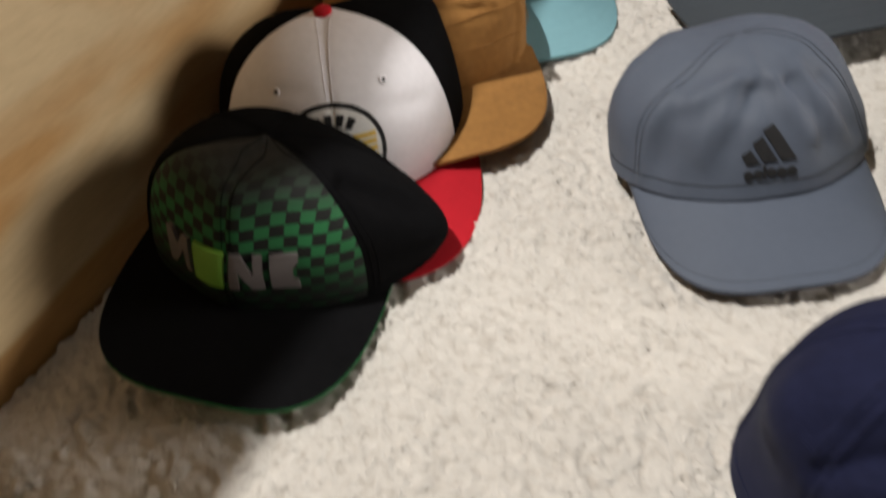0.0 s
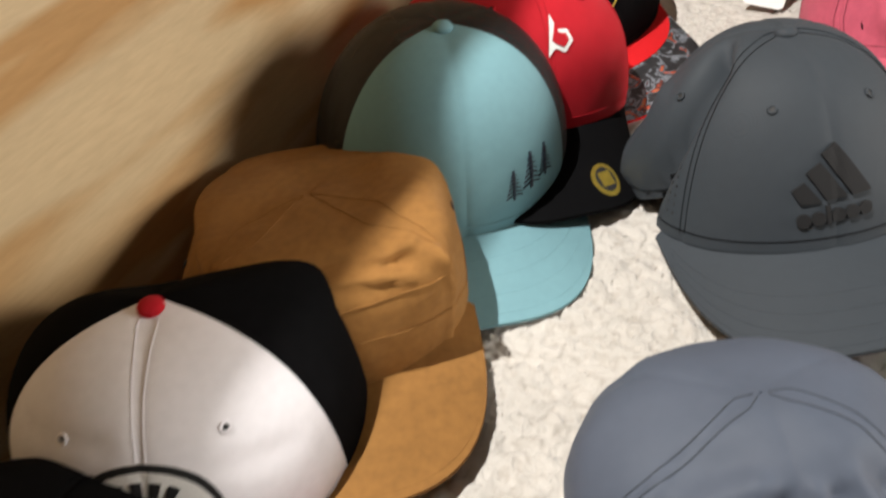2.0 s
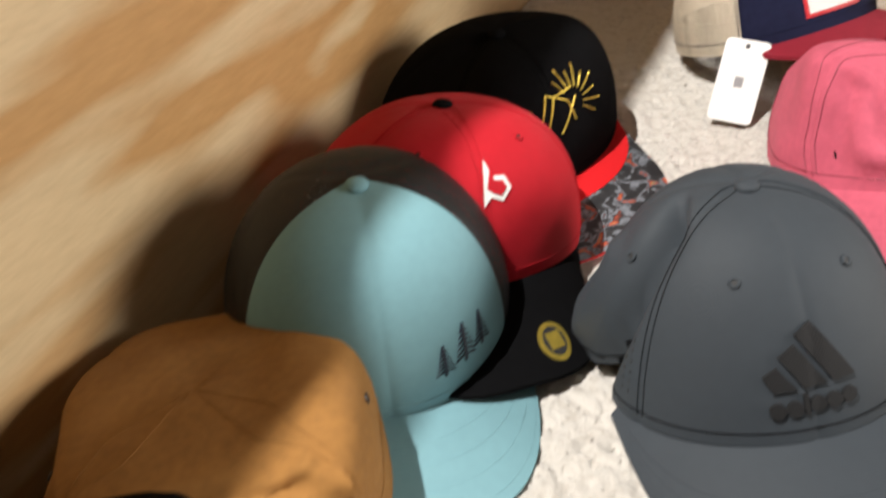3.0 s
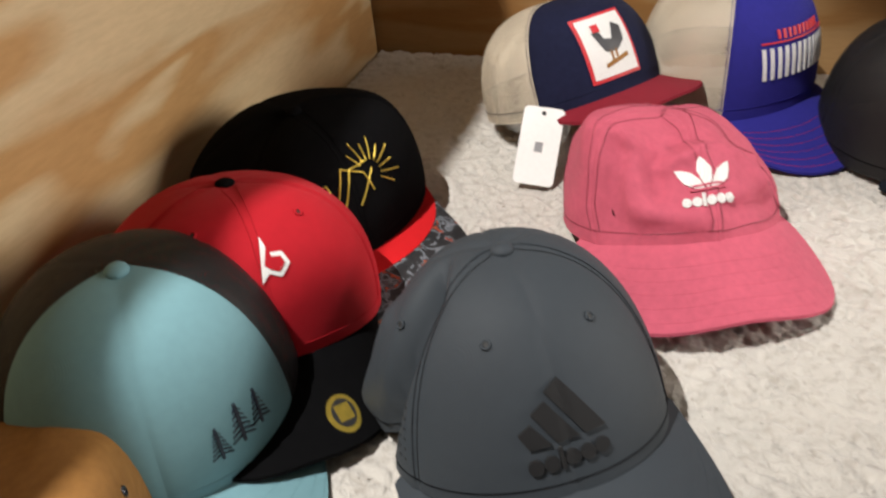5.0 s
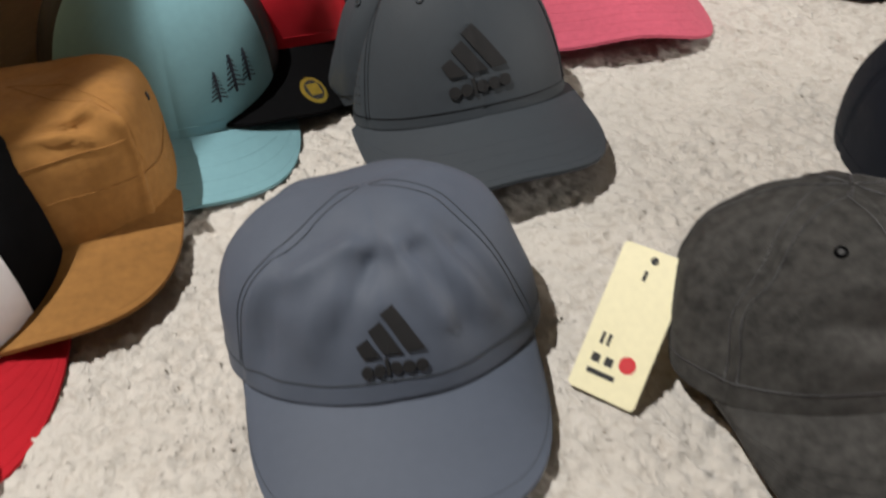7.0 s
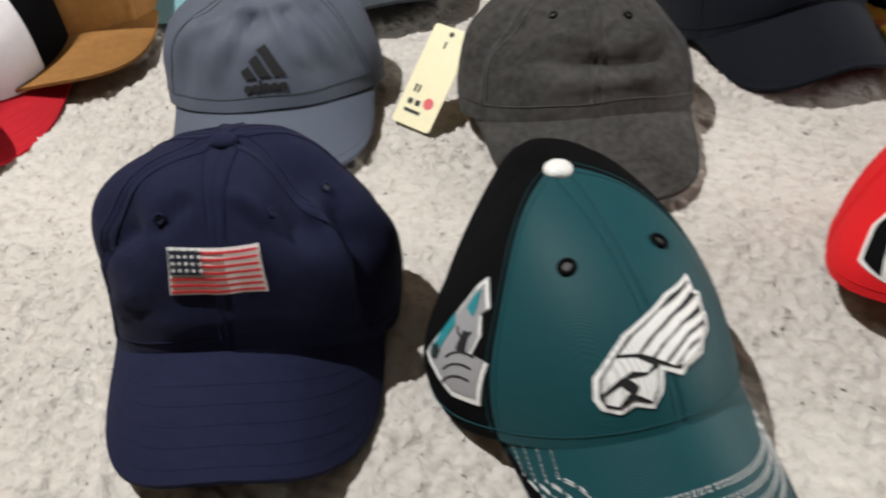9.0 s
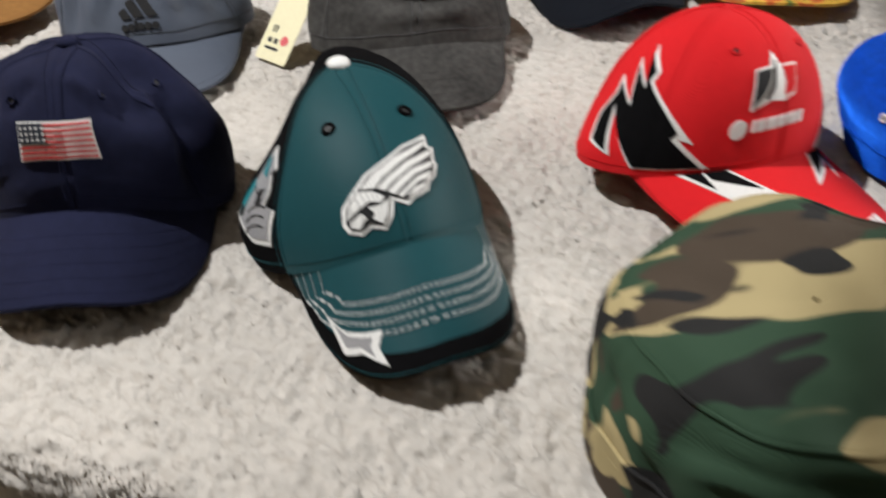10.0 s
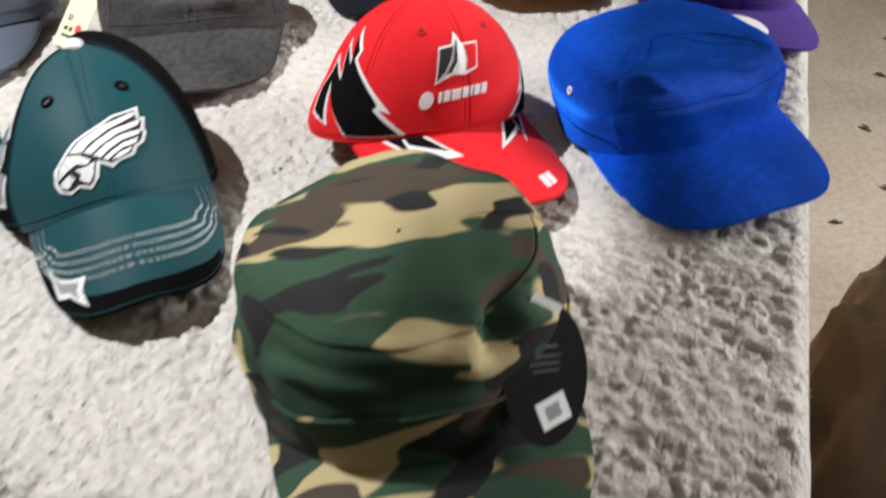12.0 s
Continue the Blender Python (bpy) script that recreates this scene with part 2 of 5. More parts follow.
FLORAL = print_cloth("dark_flower_print", [(0.36, (0.01, 0.01, 0.012)), (0.5, (0.02, 0.02, 0.022)), (0.55, (0.2, 0.22, 0.25)), (0.6, (0.01, 0.01, 0.012)), (0.66, (0.5, 0.08, 0.03)), (0.75, (0.02, 0.22, 0.1))], 60)
TH_BLACK = thread("black_thread", (0.006, 0.006, 0.007), 0.85)
TH_WHITE = thread("white_thread", (0.78, 0.78, 0.76))
TH_GREY = thread("grey_thread", (0.30, 0.30, 0.31))
TH_DARK = thread("dark_grey_thread", (0.055, 0.055, 0.06))
TH_STONE = thread("stone_grey_thread", (0.13, 0.115, 0.115))
TH_GOLD = plain("gold_foil", (0.62, 0.46, 0.08), rough=0.35, metal=0.8)
TH_RED = thread("red_thread", (0.6, 0.03, 0.04))
TH_TEAL = thread("teal_thread", (0.02, 0.22, 0.26))
TH_YELLOW = thread("yellow_thread", (0.75, 0.52, 0.09))
TH_NAVY = thread("dark_blue_thread", (0.012, 0.018, 0.035))
ROSE_THREAD = thread("rose_thread", (0.26, 0.035, 0.06))
TH_LIME = thread("lime_thread", (0.16, 0.36, 0.04))
PAPER = plain("white_card", (0.82, 0.82, 0.80), rough=0.5, spread=0.02)
CREAM_CARD = plain("pale_yellow_card", (0.80, 0.75, 0.50), rough=0.45, spread=0.03)
BLACK_CARD = plain("glossy_black_card", (0.012, 0.012, 0.014), rough=0.3)
INK = plain("black_ink", (0.02, 0.02, 0.02), rough=0.6)
METAL = plain("blackened_metal", (0.05, 0.05, 0.055), rough=0.35, metal=0.9)
FUR = fur("pale_grey_fur", (0.60, 0.565, 0.515), (0.55, 0.5, 0.45))
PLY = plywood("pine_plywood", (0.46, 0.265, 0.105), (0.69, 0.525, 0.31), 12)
# the same ply in a darker brown, with its bands nearly level
PLY_BACK = plywood("brown_pine_plywood", (0.24, 0.12, 0.04), (0.34, 0.2, 0.085), 3)
CONCRETE = concrete("dusty_concrete")
# kept pale so that the added walls and ceiling bounce more light
PAINT = plain("pale_wall_paint", (0.62, 0.59, 0.54), rough=0.85)
LEAF = plain("dead_leaf", (0.07, 0.045, 0.025), rough=0.8)
SACK = plain("grey_plastic_sheet", (0.17, 0.155, 0.135), rough=0.4)


# ---- mesh helpers ----
def mesh_object(name, verts, faces, mats, parent=None, label="", slots=None, uvs=None, smooth=True, round_faces=None):
    me = bpy.data.meshes.new(name)
    me.from_pydata(verts, [], faces)
    for m in mats if isinstance(mats, (list, tuple)) else [mats]:
        me.materials.append(m)
    if slots:
        me.polygons.foreach_set("material_index", slots)
    if uvs:
        layer = me.uv_layers.new(name="UVMap")
        for loop in me.loops:
            layer.data[loop.index].uv = uvs[loop.vertex_index]
    if smooth:
        n = len(me.polygons)
        me.polygons.foreach_set("use_smooth", [round_faces is None or k < round_faces for k in range(n)])
    if round_faces is not None:
        crisp = {tuple(sorted(key)) for p in me.polygons[round_faces:] for key in p.edge_keys}
        for e in me.edges:
            e.use_edge_sharp = tuple(sorted(e.vertices)) in crisp
    me.update()
    ob = new(name, me)
    if parent:
        ob.parent = parent
    if label:
        ob["label"] = label
    return ob


def part(name, bm, material, parent, label=""):
    """Links a bmesh as one mesh object under a thing or a part."""
    me = bpy.data.meshes.new(name)
    bm.to_mesh(me)
    bm.free()
    me.materials.append(material)
    ob = new(name, me)
    ob.parent = parent
    if label:
        ob["label"] = label
    return ob


def slab(outer, inner, nu, nv):
    """Verts and faces of a thick sheet from two grids of nu x nv points."""
    verts = outer + inner
    n, faces = nu * nv, []
    for i in range(nu - 1):
        for j in range(nv - 1):
            a, b, c, d = i * nv + j, (i + 1) * nv + j, (i + 1) * nv + j + 1, i * nv + j + 1
            faces += [(a, b, c, d), (n + d, n + c, n + b, n + a)]
    rim = [i * nv for i in range(nu)] + [(nu - 1) * nv + j for j in range(1, nv)]
    rim += [i * nv + nv - 1 for i in range(nu - 2, -1, -1)] + [j for j in range(nv - 2, 0, -1)]
    for a, b in zip(rim, rim[1:] + rim[:1]):
        faces.append((b, a, n + a, n + b))
    return verts, faces


def tube_mesh(lines, radius, sides=5):
    """Verts and faces of thin round cords along polylines."""
    verts, faces = [], []
    for pts in lines:
        start = len(verts)
        for k, p in enumerate(pts):
            way = (pts[min(k + 1, len(pts) - 1)] - pts[max(k - 1, 0)]).normalized()
            side = way.cross(Vector((0.31, 0.2, 0.93))).normalized()
            up = side.cross(way)
            for s in range(sides):
                ang = math.tau * s / sides
                verts.append(p + radius * (math.cos(ang) * side + math.sin(ang) * up))
        for k in range(len(pts) - 1):
            for s in range(sides):
                a, b = start + k * sides + s, start + k * sides + (s + 1) % sides
                faces.append((a, b, b + sides, a + sides))
        faces.append(tuple(start + s for s in range(sides)))
        faces.append(tuple(start + (len(pts) - 1) * sides + s for s in range(sides - 1, -1, -1)))
    return verts, faces


def box_bm(bm, lo, hi, bevel=0.0):
    made = bmesh.ops.create_cube(bm, size=1.0, matrix=Matrix.Translation((Vector(lo) + Vector(hi)) / 2) @ Matrix.Diagonal((*(Vector(hi) - Vector(lo)), 1)))
    if bevel:
        edges = {e for v in made["verts"] for e in v.link_edges}
        bmesh.ops.bevel(bm, geom=list(edges), offset=bevel, segments=2, affect="EDGES")


def settle(thing, sink=0.004):
    """Lets a thing down, or up, until its lowest point lies just in the fur."""
    bpy.context.view_layer.update()
    low = min((o.matrix_world @ v.co).z for o in (thing, *thing.children_recursive) if o.type == "MESH" for v in o.data.vertices)
    thing.location.z += -sink - low


# ---- caps ----
class Crown:
    """The curved surface of a cap's crown: turn th from the front, rise ph from the rim to the top."""

    def __init__(self, a=0.088, b=0.098, h=0.12, p=0.8, pf=0.6, q=0.9, lift=0.012, shift=0.0, soft=0.0, seed=0, seams=(), dents=(), squeeze=0.0, groove=0.0008,
                 moves=(), folds=(), plan=1.0, flare=0.0, tape=0.0, slope=0.0):
        self.a, self.b, self.h, self.p, self.pf, self.q = a, b, h, p, pf, q
        self.lift, self.shift, self.soft, self.seed, self.seams = lift, shift, soft, seed, [radians(s) for s in seams]
        self.dents, self.squeeze, self.groove, self.plan, self.flare, self.tape, self.slope = dents, squeeze, groove, plan, flare, tape, slope
        self.moves = [(radians(t), radians(p), radians(st) ** 2, radians(sp) ** 2, Vector(d)) for t, p, st, sp, d in moves]
        self.folds = []
        for t0, p0, t1, p1, wide, high in folds:
            start, end = self.flat(radians(t0), radians(p0)), self.flat(radians(t1), radians(p1))
            self.folds.append((start, end - start, wide, high))

    def flat(self, th, ph):
        """The crown laid out flat, in metres, to lay creases along straight lines."""
        return Vector((th * self.a * max(0.05, math.cos(ph)) ** 0.6, ph * 0.5 * (self.a + self.h)))

    def raw(self, th, ph):
        c, s = math.cos(th), math.sin(th)
        front = max(0.0, c)
        p = self.p + (self.pf - self.p) * front
        r, z = max(1e-9, math.cos(ph)) ** p, max(0.0, math.sin(ph)) ** self.q
        if self.plan < 1.0:
            k = 1 + (self.plan - 1) * min(1.0, z * 1.6)
            ps, pc = math.copysign(abs(s) ** k, s), math.copysign(abs(c) ** k, c)
        else:
            ps, pc = s, c
        r *= (1 + self.flare * front * (1 - z) ** 2) * (1 - self.slope * front * min(1.0, z * 1.2))
        v = Vector((self.a * ps * r, self.b * pc * r + self.shift * z, self.lift * front * front * (1 - z) + self.h * z))
        if self.squeeze and c < 0:
            v.z -= self.squeeze * c * c * z * r
        if self.soft:
            k = self.soft * min(1.0, 0.25 + z * 2.5)
            n = noise.noise_vector(v * 15 + Vector((self.seed, 2.3 * self.seed, 0)))
            n2 = noise.noise_vector(v * 38 + Vector((0, self.seed, 7.1)))
            v += k * (n + 0.35 * n2)
        push = 0.0
        for dth, dph, size, deep in self.dents:
            d = ((th - radians(dth)) * math.cos(ph)) ** 2 + (ph - radians(dph)) ** 2
            push += deep * math.exp(-d / radians(size) ** 2)
        if self.folds:
            turned = (th + math.pi) % math.tau - math.pi
            at = self.flat(turned, ph)
            for start, run, wide, high in self.folds:
                f = max(0.0, min(1.0, (at - start).dot(run) / run.length_squared))
                d = (at - start - run * f).length_squared / wide ** 2
                if d < 9:
                    push -= high * math.exp(-d)
        if push:
            v += (Vector((0, 0, self.h * 0.35)) - v).normalized() * push
        for mt, mp, st, sp, way in self.moves:
            d = ((th - mt + math.pi) % math.tau - math.pi) ** 2 / st + (ph - mp) ** 2 / sp
            if d < 9:
                v += way * math.exp(-d)
        return v

    def at(self, th, ph):
        v = self.raw(th, ph)
        g = raised = 0.0
        for s in self.seams:
            d = abs((th - s + math.pi) % math.tau - math.pi) * self.a * max(0.02, math.cos(ph))
            g = max(g, math.exp(-((d / (0.0028 if not self.tape else 0.0009)) ** 2)))
            if self.tape and d < 2 * self.tape:
                raised = max(raised, 0.0009 / (1 + math.exp((d - self.tape) / 0.0004)))
        if raised:
            v += self.normal(th, ph) * raised
        if g > 0.01:
            v += (Vector((0, 0, self.h * 0.3)) - v).normalized() * self.groove * g
        return v

    def normal(self, th, ph):
        e = 0.02
        ph = min(ph, 1.5)
        n = (self.raw(th + e, ph) - self.raw(th - e, ph)).cross(self.raw(th, ph + e) - self.raw(th, ph - e))
        v = self.raw(th, ph)
        n = n.normalized() if n.length > 1e-12 else Vector((0, 0, 1))
        return n if n.dot(v - Vector((0, 0, self.h * 0.3))) > 0 else -n

    def rise(self, t):
        """The rise at the share t of the way to the top, in even steps for boxy crowns too."""
        return math.pi / 2 * (1 - (1 - min(t, 0.9999)) ** max(1.0, 0.8 / min(self.p, self.pf)))

    def rises(self, th):
        """Rise and arc length from the rim to the top, in small steps."""
        out, last = [], self.raw(th, 0.0)
        length = 0.0
        for k in range(91):
            v = self.raw(th, radians(k))
            length += (v - last).length
            last = v
            out.append(length)
        return out

    def along(self, rises, ph, metres):
        """The rise that lies so many metres up the crown from ph."""
        k = min(89, int(math.degrees(ph)))
        want = rises[k] + (math.degrees(ph) - k) * (rises[k + 1] - rises[k]) + metres
        return radians(float(np.interp(want, rises, range(91))))

    def steps(self, th, ph):
        """Metres for a radian of turn and of rise at a place."""
        e = 0.03
        return ((self.raw(th + e, ph) - self.raw(th - e, ph)).length / (2 * e), (self.raw(th, ph + e) - self.raw(th, ph - e)).length / (2 * e))


def panel(crown, lo, hi, mat, parent, name="panel", label="", low=0.0, top=89.6, nu=15, nv=34, thick=0.0022):
    """One sewn panel of the crown between two seams, as a thick sheet."""
    lo, hi = radians(lo), radians(hi)
    outer, inner, uvs = [], [], []
    run = 0.0
    for i in range(nu):
        th = (lo + hi) / 2 - (hi - lo) / 2 * math.cos(math.pi * i / (nu - 1))
        for j in range(nv):
            ph = crown.rise((low + (top - low) * j / (nv - 1)) / 90)
            v = crown.at(th, ph)
            outer.append(v)
            inner.append(v - thick * crown.normal(th, ph))
            run = run + (v - outer[-2]).length if j else 0.0
            uvs.append((v.x + 5 if name == "front_panel" else th * crown.a + 5, run))
    verts, faces = slab(outer, inner, nu, nv)
    return mesh_object(name, verts, faces, mat, parent, label, uvs=uvs + uvs, round_faces=2 * (nu - 1) * (nv - 1))


def surface_decal(name, crown, shapes, mat, parent, th, ph, turn=0.0, size=1.0, thick=0.0014, label="", fine=0.006, lean=0.0, joined=False):
    """Flat outlines in metres, laid on the crown round one place and raised like embroidery; each outline is a part unless joined."""
    if len(shapes) > 1 and not joined:
        return [surface_decal(name, crown, [p], mat, parent, th, ph, turn, size, thick, label, fine, lean) for p in shapes]
    bm = bmesh.new()
    ct, st = math.cos(radians(turn)), math.sin(radians(turn))
    for pts in shapes:
        vs = []
        for x, y in pts:
            x += lean * y
            x, y = x * size, y * size
            vs.append(bm.verts.new((x * ct - y * st, x * st + y * ct, 0)))
        bm.faces.new(vs)
    bmesh.ops.triangulate(bm, faces=bm.faces[:])
    for _ in range(3):
        long = [e for e in bm.edges if e.calc_length() > fine]
        if not long:
            break
        bmesh.ops.subdivide_edges(bm, edges=long, cuts=1)
        bmesh.ops.triangulate(bm, faces=[f for f in bm.faces if len(f.verts) > 3])
    top = bmesh.ops.extrude_face_region(bm, geom=bm.faces[:])
    raised = {v for v in top["geom"] if isinstance(v, bmesh.types.BMVert)}
    th, ph = radians(th), radians(ph)
    rises = crown.rises(th)
    for v in bm.verts:
        b = crown.along(rises, ph, v.co.y)
        a = th - v.co.x / crown.steps(th, b)[0]
        v.co = crown.at(a, b) + crown.normal(a, b) * (thick if v in raised else -0.0006)
    bmesh.ops.recalc_face_normals(bm, faces=bm.faces[:])
    return part(name, bm, mat, parent, label)


def rect(x0, y0, x1, y1):
    return [(x0, y0), (x1, y0), (x1, y1), (x0, y1)]


def ring_pts(cx, cy, rx, ry, n=28):
    return [(cx + rx * math.cos(math.tau * k / n), cy + ry * math.sin(math.tau * k / n)) for k in range(n)]


def band_pts(cx, cy, r0, r1, a0, a1, n=14):
    """A piece of a ring, between two angles in degrees."""
    ang = [radians(a0 + (a1 - a0) * k / n) for k in range(n + 1)]
    return [(cx + r1 * math.cos(a), cy + r1 * math.sin(a)) for a in ang] + [(cx + r0 * math.cos(a), cy + r0 * math.sin(a)) for a in reversed(ang)]


def rotated(pts, deg, cx=0.0, cy=0.0):
    c, s = math.cos(radians(deg)), math.sin(radians(deg))
    return [(cx + (x - cx) * c - (y - cy) * s, cy + (x - cx) * s + (y - cy) * c) for x, y in pts]


def moved(pts, dx, dy, k=1.0):
    return [(x * k + dx, y * k + dy) for x, y in pts]


class Brim:
    """The bill: u runs from side to side (-1..1), v from the crown to the outer edge."""

    def __init__(self, crown, length=0.068, half=0.09, reach=72, droop=0.0, curve=None, square=0.75, thick=0.003):
        self.c, self.length, self.half, self.reach, self.droop, self.square, self.thick = crown, length, half, radians(reach), droop, square, thick
        self.curve = crown.lift / crown.a ** 2 if curve is None else curve

    def at(self, u, v):
        c = self.c
        th = u * self.reach
        x0, y0 = (c.a - 0.002) * math.sin(th), (c.b - 0.002) * math.cos(th)
        ang = u * math.pi / 2
        sx, cx = math.sin(ang), max(0.0, math.cos(ang))
        x1 = self.half * math.copysign(abs(sx) ** self.square, sx)
        back = c.b * math.cos(self.reach) + 0.004
        y1 = back + (c.b + self.length - back) * cx ** self.square
        x, y = x0 + (x1 - x0) * v, y0 + (y1 - y0) * v
        z = c.lift + 0.0015 - self.curve * x * x - self.droop * math.hypot(x1 - x0, y1 - y0) / max(1e-6, self.length) * v
        return Vector((x, y, z))


def brim_part(brim, top, under, edge, parent, rows=(), row_mat=None, nu=41, nv=12, label=""):
    outer = [brim.at(-1 + 2 * i / (nu - 1), j / (nv - 1)) for i in range(nu) for j in range(nv)]
    inner = [v - Vector((0, 0, brim.thick)) for v in outer]
    verts, faces = slab(outer, inner, nu, nv)
    n, slots = len(outer), []
    for f in faces:
        slots.append(0 if all(k < n for k in f) else 1 if all(k >= n for k in f) else 2)
    ob = mesh_object("brim", verts, faces, [top, under, edge], parent, label, slots=slots, round_faces=2 * (nu - 1) * (nv - 1))
    lines = []
    for v in rows:
        lines.append([brim.at(-0.93 + 1.86 * k / 60, v) - Vector((0, 0, 0.00006)) for k in range(61)])
    if lines:
        mesh_object("brim_stitching", *tube_mesh(lines, 0.00026, 4), row_mat or top, ob)
    return ob


def dashes(line, on=2, off=1):
    """Cuts a fine line into stitches."""
    return [line[k:k + on + 1] for k in range(0, len(line) - on, on + off)]


def seam_line(crown, th, lo=2, hi=88, off=0.0, lift=0.0002, n=26):
    """A line up the crown beside a seam, off metres to one side."""
    out = []
    for k in range(n):
        ph = crown.rise((lo + (hi - lo) * k / (n - 1)) / 90)
        t = radians(th) + off / (crown.a * max(0.08, math.cos(ph)))
        out.append(crown.at(t, ph) + crown.normal(t, ph) * lift)
    return out


def ring_line(crown, ph, a0, a1, lift=0.0002, n=40):
    out = []
    for k in range(n):
        t = radians(a0 + (a1 - a0) * k / (n - 1))
        out.append(crown.at(t, radians(ph)) + crown.normal(t, radians(ph)) * lift)
    return out


def eyelet(crown, th, ph, mat, parent, r=0.0032, label=""):
    """A sewn ring with a dark hole."""
    t, p = radians(th), radians(ph)
    o, n = crown.at(t, p), crown.normal(t, p)
    side = n.cross(Vector((0, 0, 1))).normalized()
    up = n.cross(side)
    pts = [o + r * 0.8 * (math.cos(a) * side + math.sin(a) * up) + n * 0.0004 for a in [math.tau * k / 14 for k in range(15)]]
    ob = mesh_object("eyelet", *tube_mesh([pts], r * 0.32, 5), mat, parent, label)
    bm = bmesh.new()
    bmesh.ops.create_circle(bm, cap_ends=True, segments=12, radius=r * 0.62, matrix=Matrix.Translation(o + n * 0.0005) @ n.to_track_quat("Z", "Y").to_matrix().to_4x4())
    part("hole", bm, INK, ob)
    return ob


def button(crown, mat, parent, r=0.0075, label=""):
    bm = bmesh.new()
    bmesh.ops.create_uvsphere(bm, u_segments=18, v_segments=10, radius=1.0)
    top = crown.at(0, radians(89))
    for v in bm.verts:
        v.co = Vector((v.co.x * r, v.co.y * r, v.co.z * r * 0.55)) + top + Vector((0, 0, 0.001))
    for f in bm.faces:
        f.smooth = True
    return part("button", bm, mat, parent, label)


def sweatband(crown, mat, parent):
    """The tape inside the rim."""
    nu, nv = 49, 4
    outer, inner = [], []
    for i in range(nu):
        th = math.tau * i / (nu - 1)
        for j in range(nv):
            v = crown.at(th, radians(12 * j / (nv - 1)))
            n = crown.normal(th, radians(12 * j / (nv - 1)))
            outer.append(v - n * 0.0028)
            inner.append(v - n * 0.0042)
    verts, faces = slab(outer, inner, nu, nv)
    mesh_object("sweatband", verts, faces, mat, parent)


def place(thing, x, y, way, tilt=0.0, roll=0.0, sink=0.004, up=0.0):
    """Stands a cap with its brim towards way; tilt: nose up; roll: to its left side."""
    rz = math.degrees(math.atan2(-way[0], way[1]))
    thing.matrix_world = pose(x, y, 0, 0, 0, rz) @ pose(0, 0, 0, tilt, roll, 0)
    settle(thing, sink)
    thing.location.z += up


def cap(label, at, way, crown, panels, brim, brim_mats, rows=(), row_mat=None, stitch=None, eyelets=(), eye_mat=None, knob=None, band=BLACK, tilt=0.0, roll=0.0, up=0.0, stitch_at=(), sew=0.0022, knob_r=0.0075):
    """A cap: sewn panels, brim, button, eyelets, seams and sweatband under one empty."""
    thing = new("cap", None)
    tagged(thing, label, "cap", "caps laid out on the fur throw")
    for name, lo, hi, mat in panels:
        panel(crown, lo, hi, mat, thing, name, nu=max(13, int(abs(hi - lo) / 2.9)))
    if brim:
        brim_part(brim, *brim_mats, thing, rows, row_mat)
    lines = []
    for th in stitch_at:
        for off in (-sew, sew):
            lines.append(seam_line(crown, th, off=off))
    if lines and stitch:
        mesh_object("stitching", *tube_mesh(lines, 0.00032, 4), stitch, thing)
    if stitch:
        mesh_object("rim_stitching", *tube_mesh([ring_line(crown, 3.5, -180, 180, n=90)], 0.0004, 4), stitch, thing)
    for th, ph in eyelets:
        eyelet(crown, th, ph, eye_mat or stitch, thing)
    if knob:
        button(crown, knob, thing, knob_r)
    sweatband(crown, band, thing)
    thing["pose"] = (at[0], at[1], way[0], way[1], tilt, roll, up)
    return thing


def stand(thing):
    x, y, wx, wy, tilt, roll, up = thing["pose"]
    del thing["pose"]
    place(thing, x, y, (wx, wy), tilt, roll, up=up)


def letters(widths, height, gap):
    """Plain upright bars, as wide as the letters of a word, centred on nought."""
    total = sum(widths) + gap * (len(widths) - 1)
    x, out = -total / 2, []
    for w in widths:
        out.append(rect(x, -height / 2, x + w, height / 2))
        x += w + gap
    return out


def round_word(kinds, height, gap):
    """A row of plain rings and strokes, as wide as a word in small letters."""
    out, x = [], 0.0
    for k in kinds:
        if k == "o":
            out.append(band_pts(x + height * 0.42, 0, height * 0.17, height * 0.45, 0, 352, 16))
            x += height * 0.84 + gap
        else:
            out.append(rect(x, -height * 0.45, x + height * 0.26, height * 0.75))
            x += height * 0.26 + gap
    return [moved(p, -(x - gap) / 2, 0) for p in out]


def hang_tag(name, label, size, mat, corners, hole=True):
    """A stiff card: rounded corners, some thickness, a punched hole."""
    w, h, r = size[0] / 2, size[1] / 2, corners
    pts = []
    for cx, cy, a0 in ((w - r, h - r, 0), (-w + r, h - r, 90), (-w + r, -h + r, 180), (w - r, -h + r, 270)):
        for k in range(6):
            a = radians(a0 + 18 * k)
            pts.append((cx + r * math.cos(a), cy + r * math.sin(a)))
    thing = new(name, None)
    tagged(thing, label, "hang tag")
    card(pts, mat, thing, "card")
    if hole:
        card(ring_pts(0, h - 0.006, 0.0022, 0.0022, 12), INK, thing, "punched_hole", 0.0007)
    return thing


def card(pts, mat, parent, name, z=0.0, thick=0.0006):
    bm = bmesh.new()
    bm.faces.new([bm.verts.new((x, y, z)) for x, y in pts])
    top = bmesh.ops.extrude_face_region(bm, geom=bm.faces[:])
    for v in top["geom"]:
        if isinstance(v, bmesh.types.BMVert):
            v.co.z += thick
    bmesh.ops.recalc_face_normals(bm, faces=bm.faces[:])
    return part(name, bm, mat, parent)


def cards(shapes, mat, parent, name, z=0.0007, thick=0.0002):
    return [card(pts, mat, parent, name, z, thick) for pts in shapes]


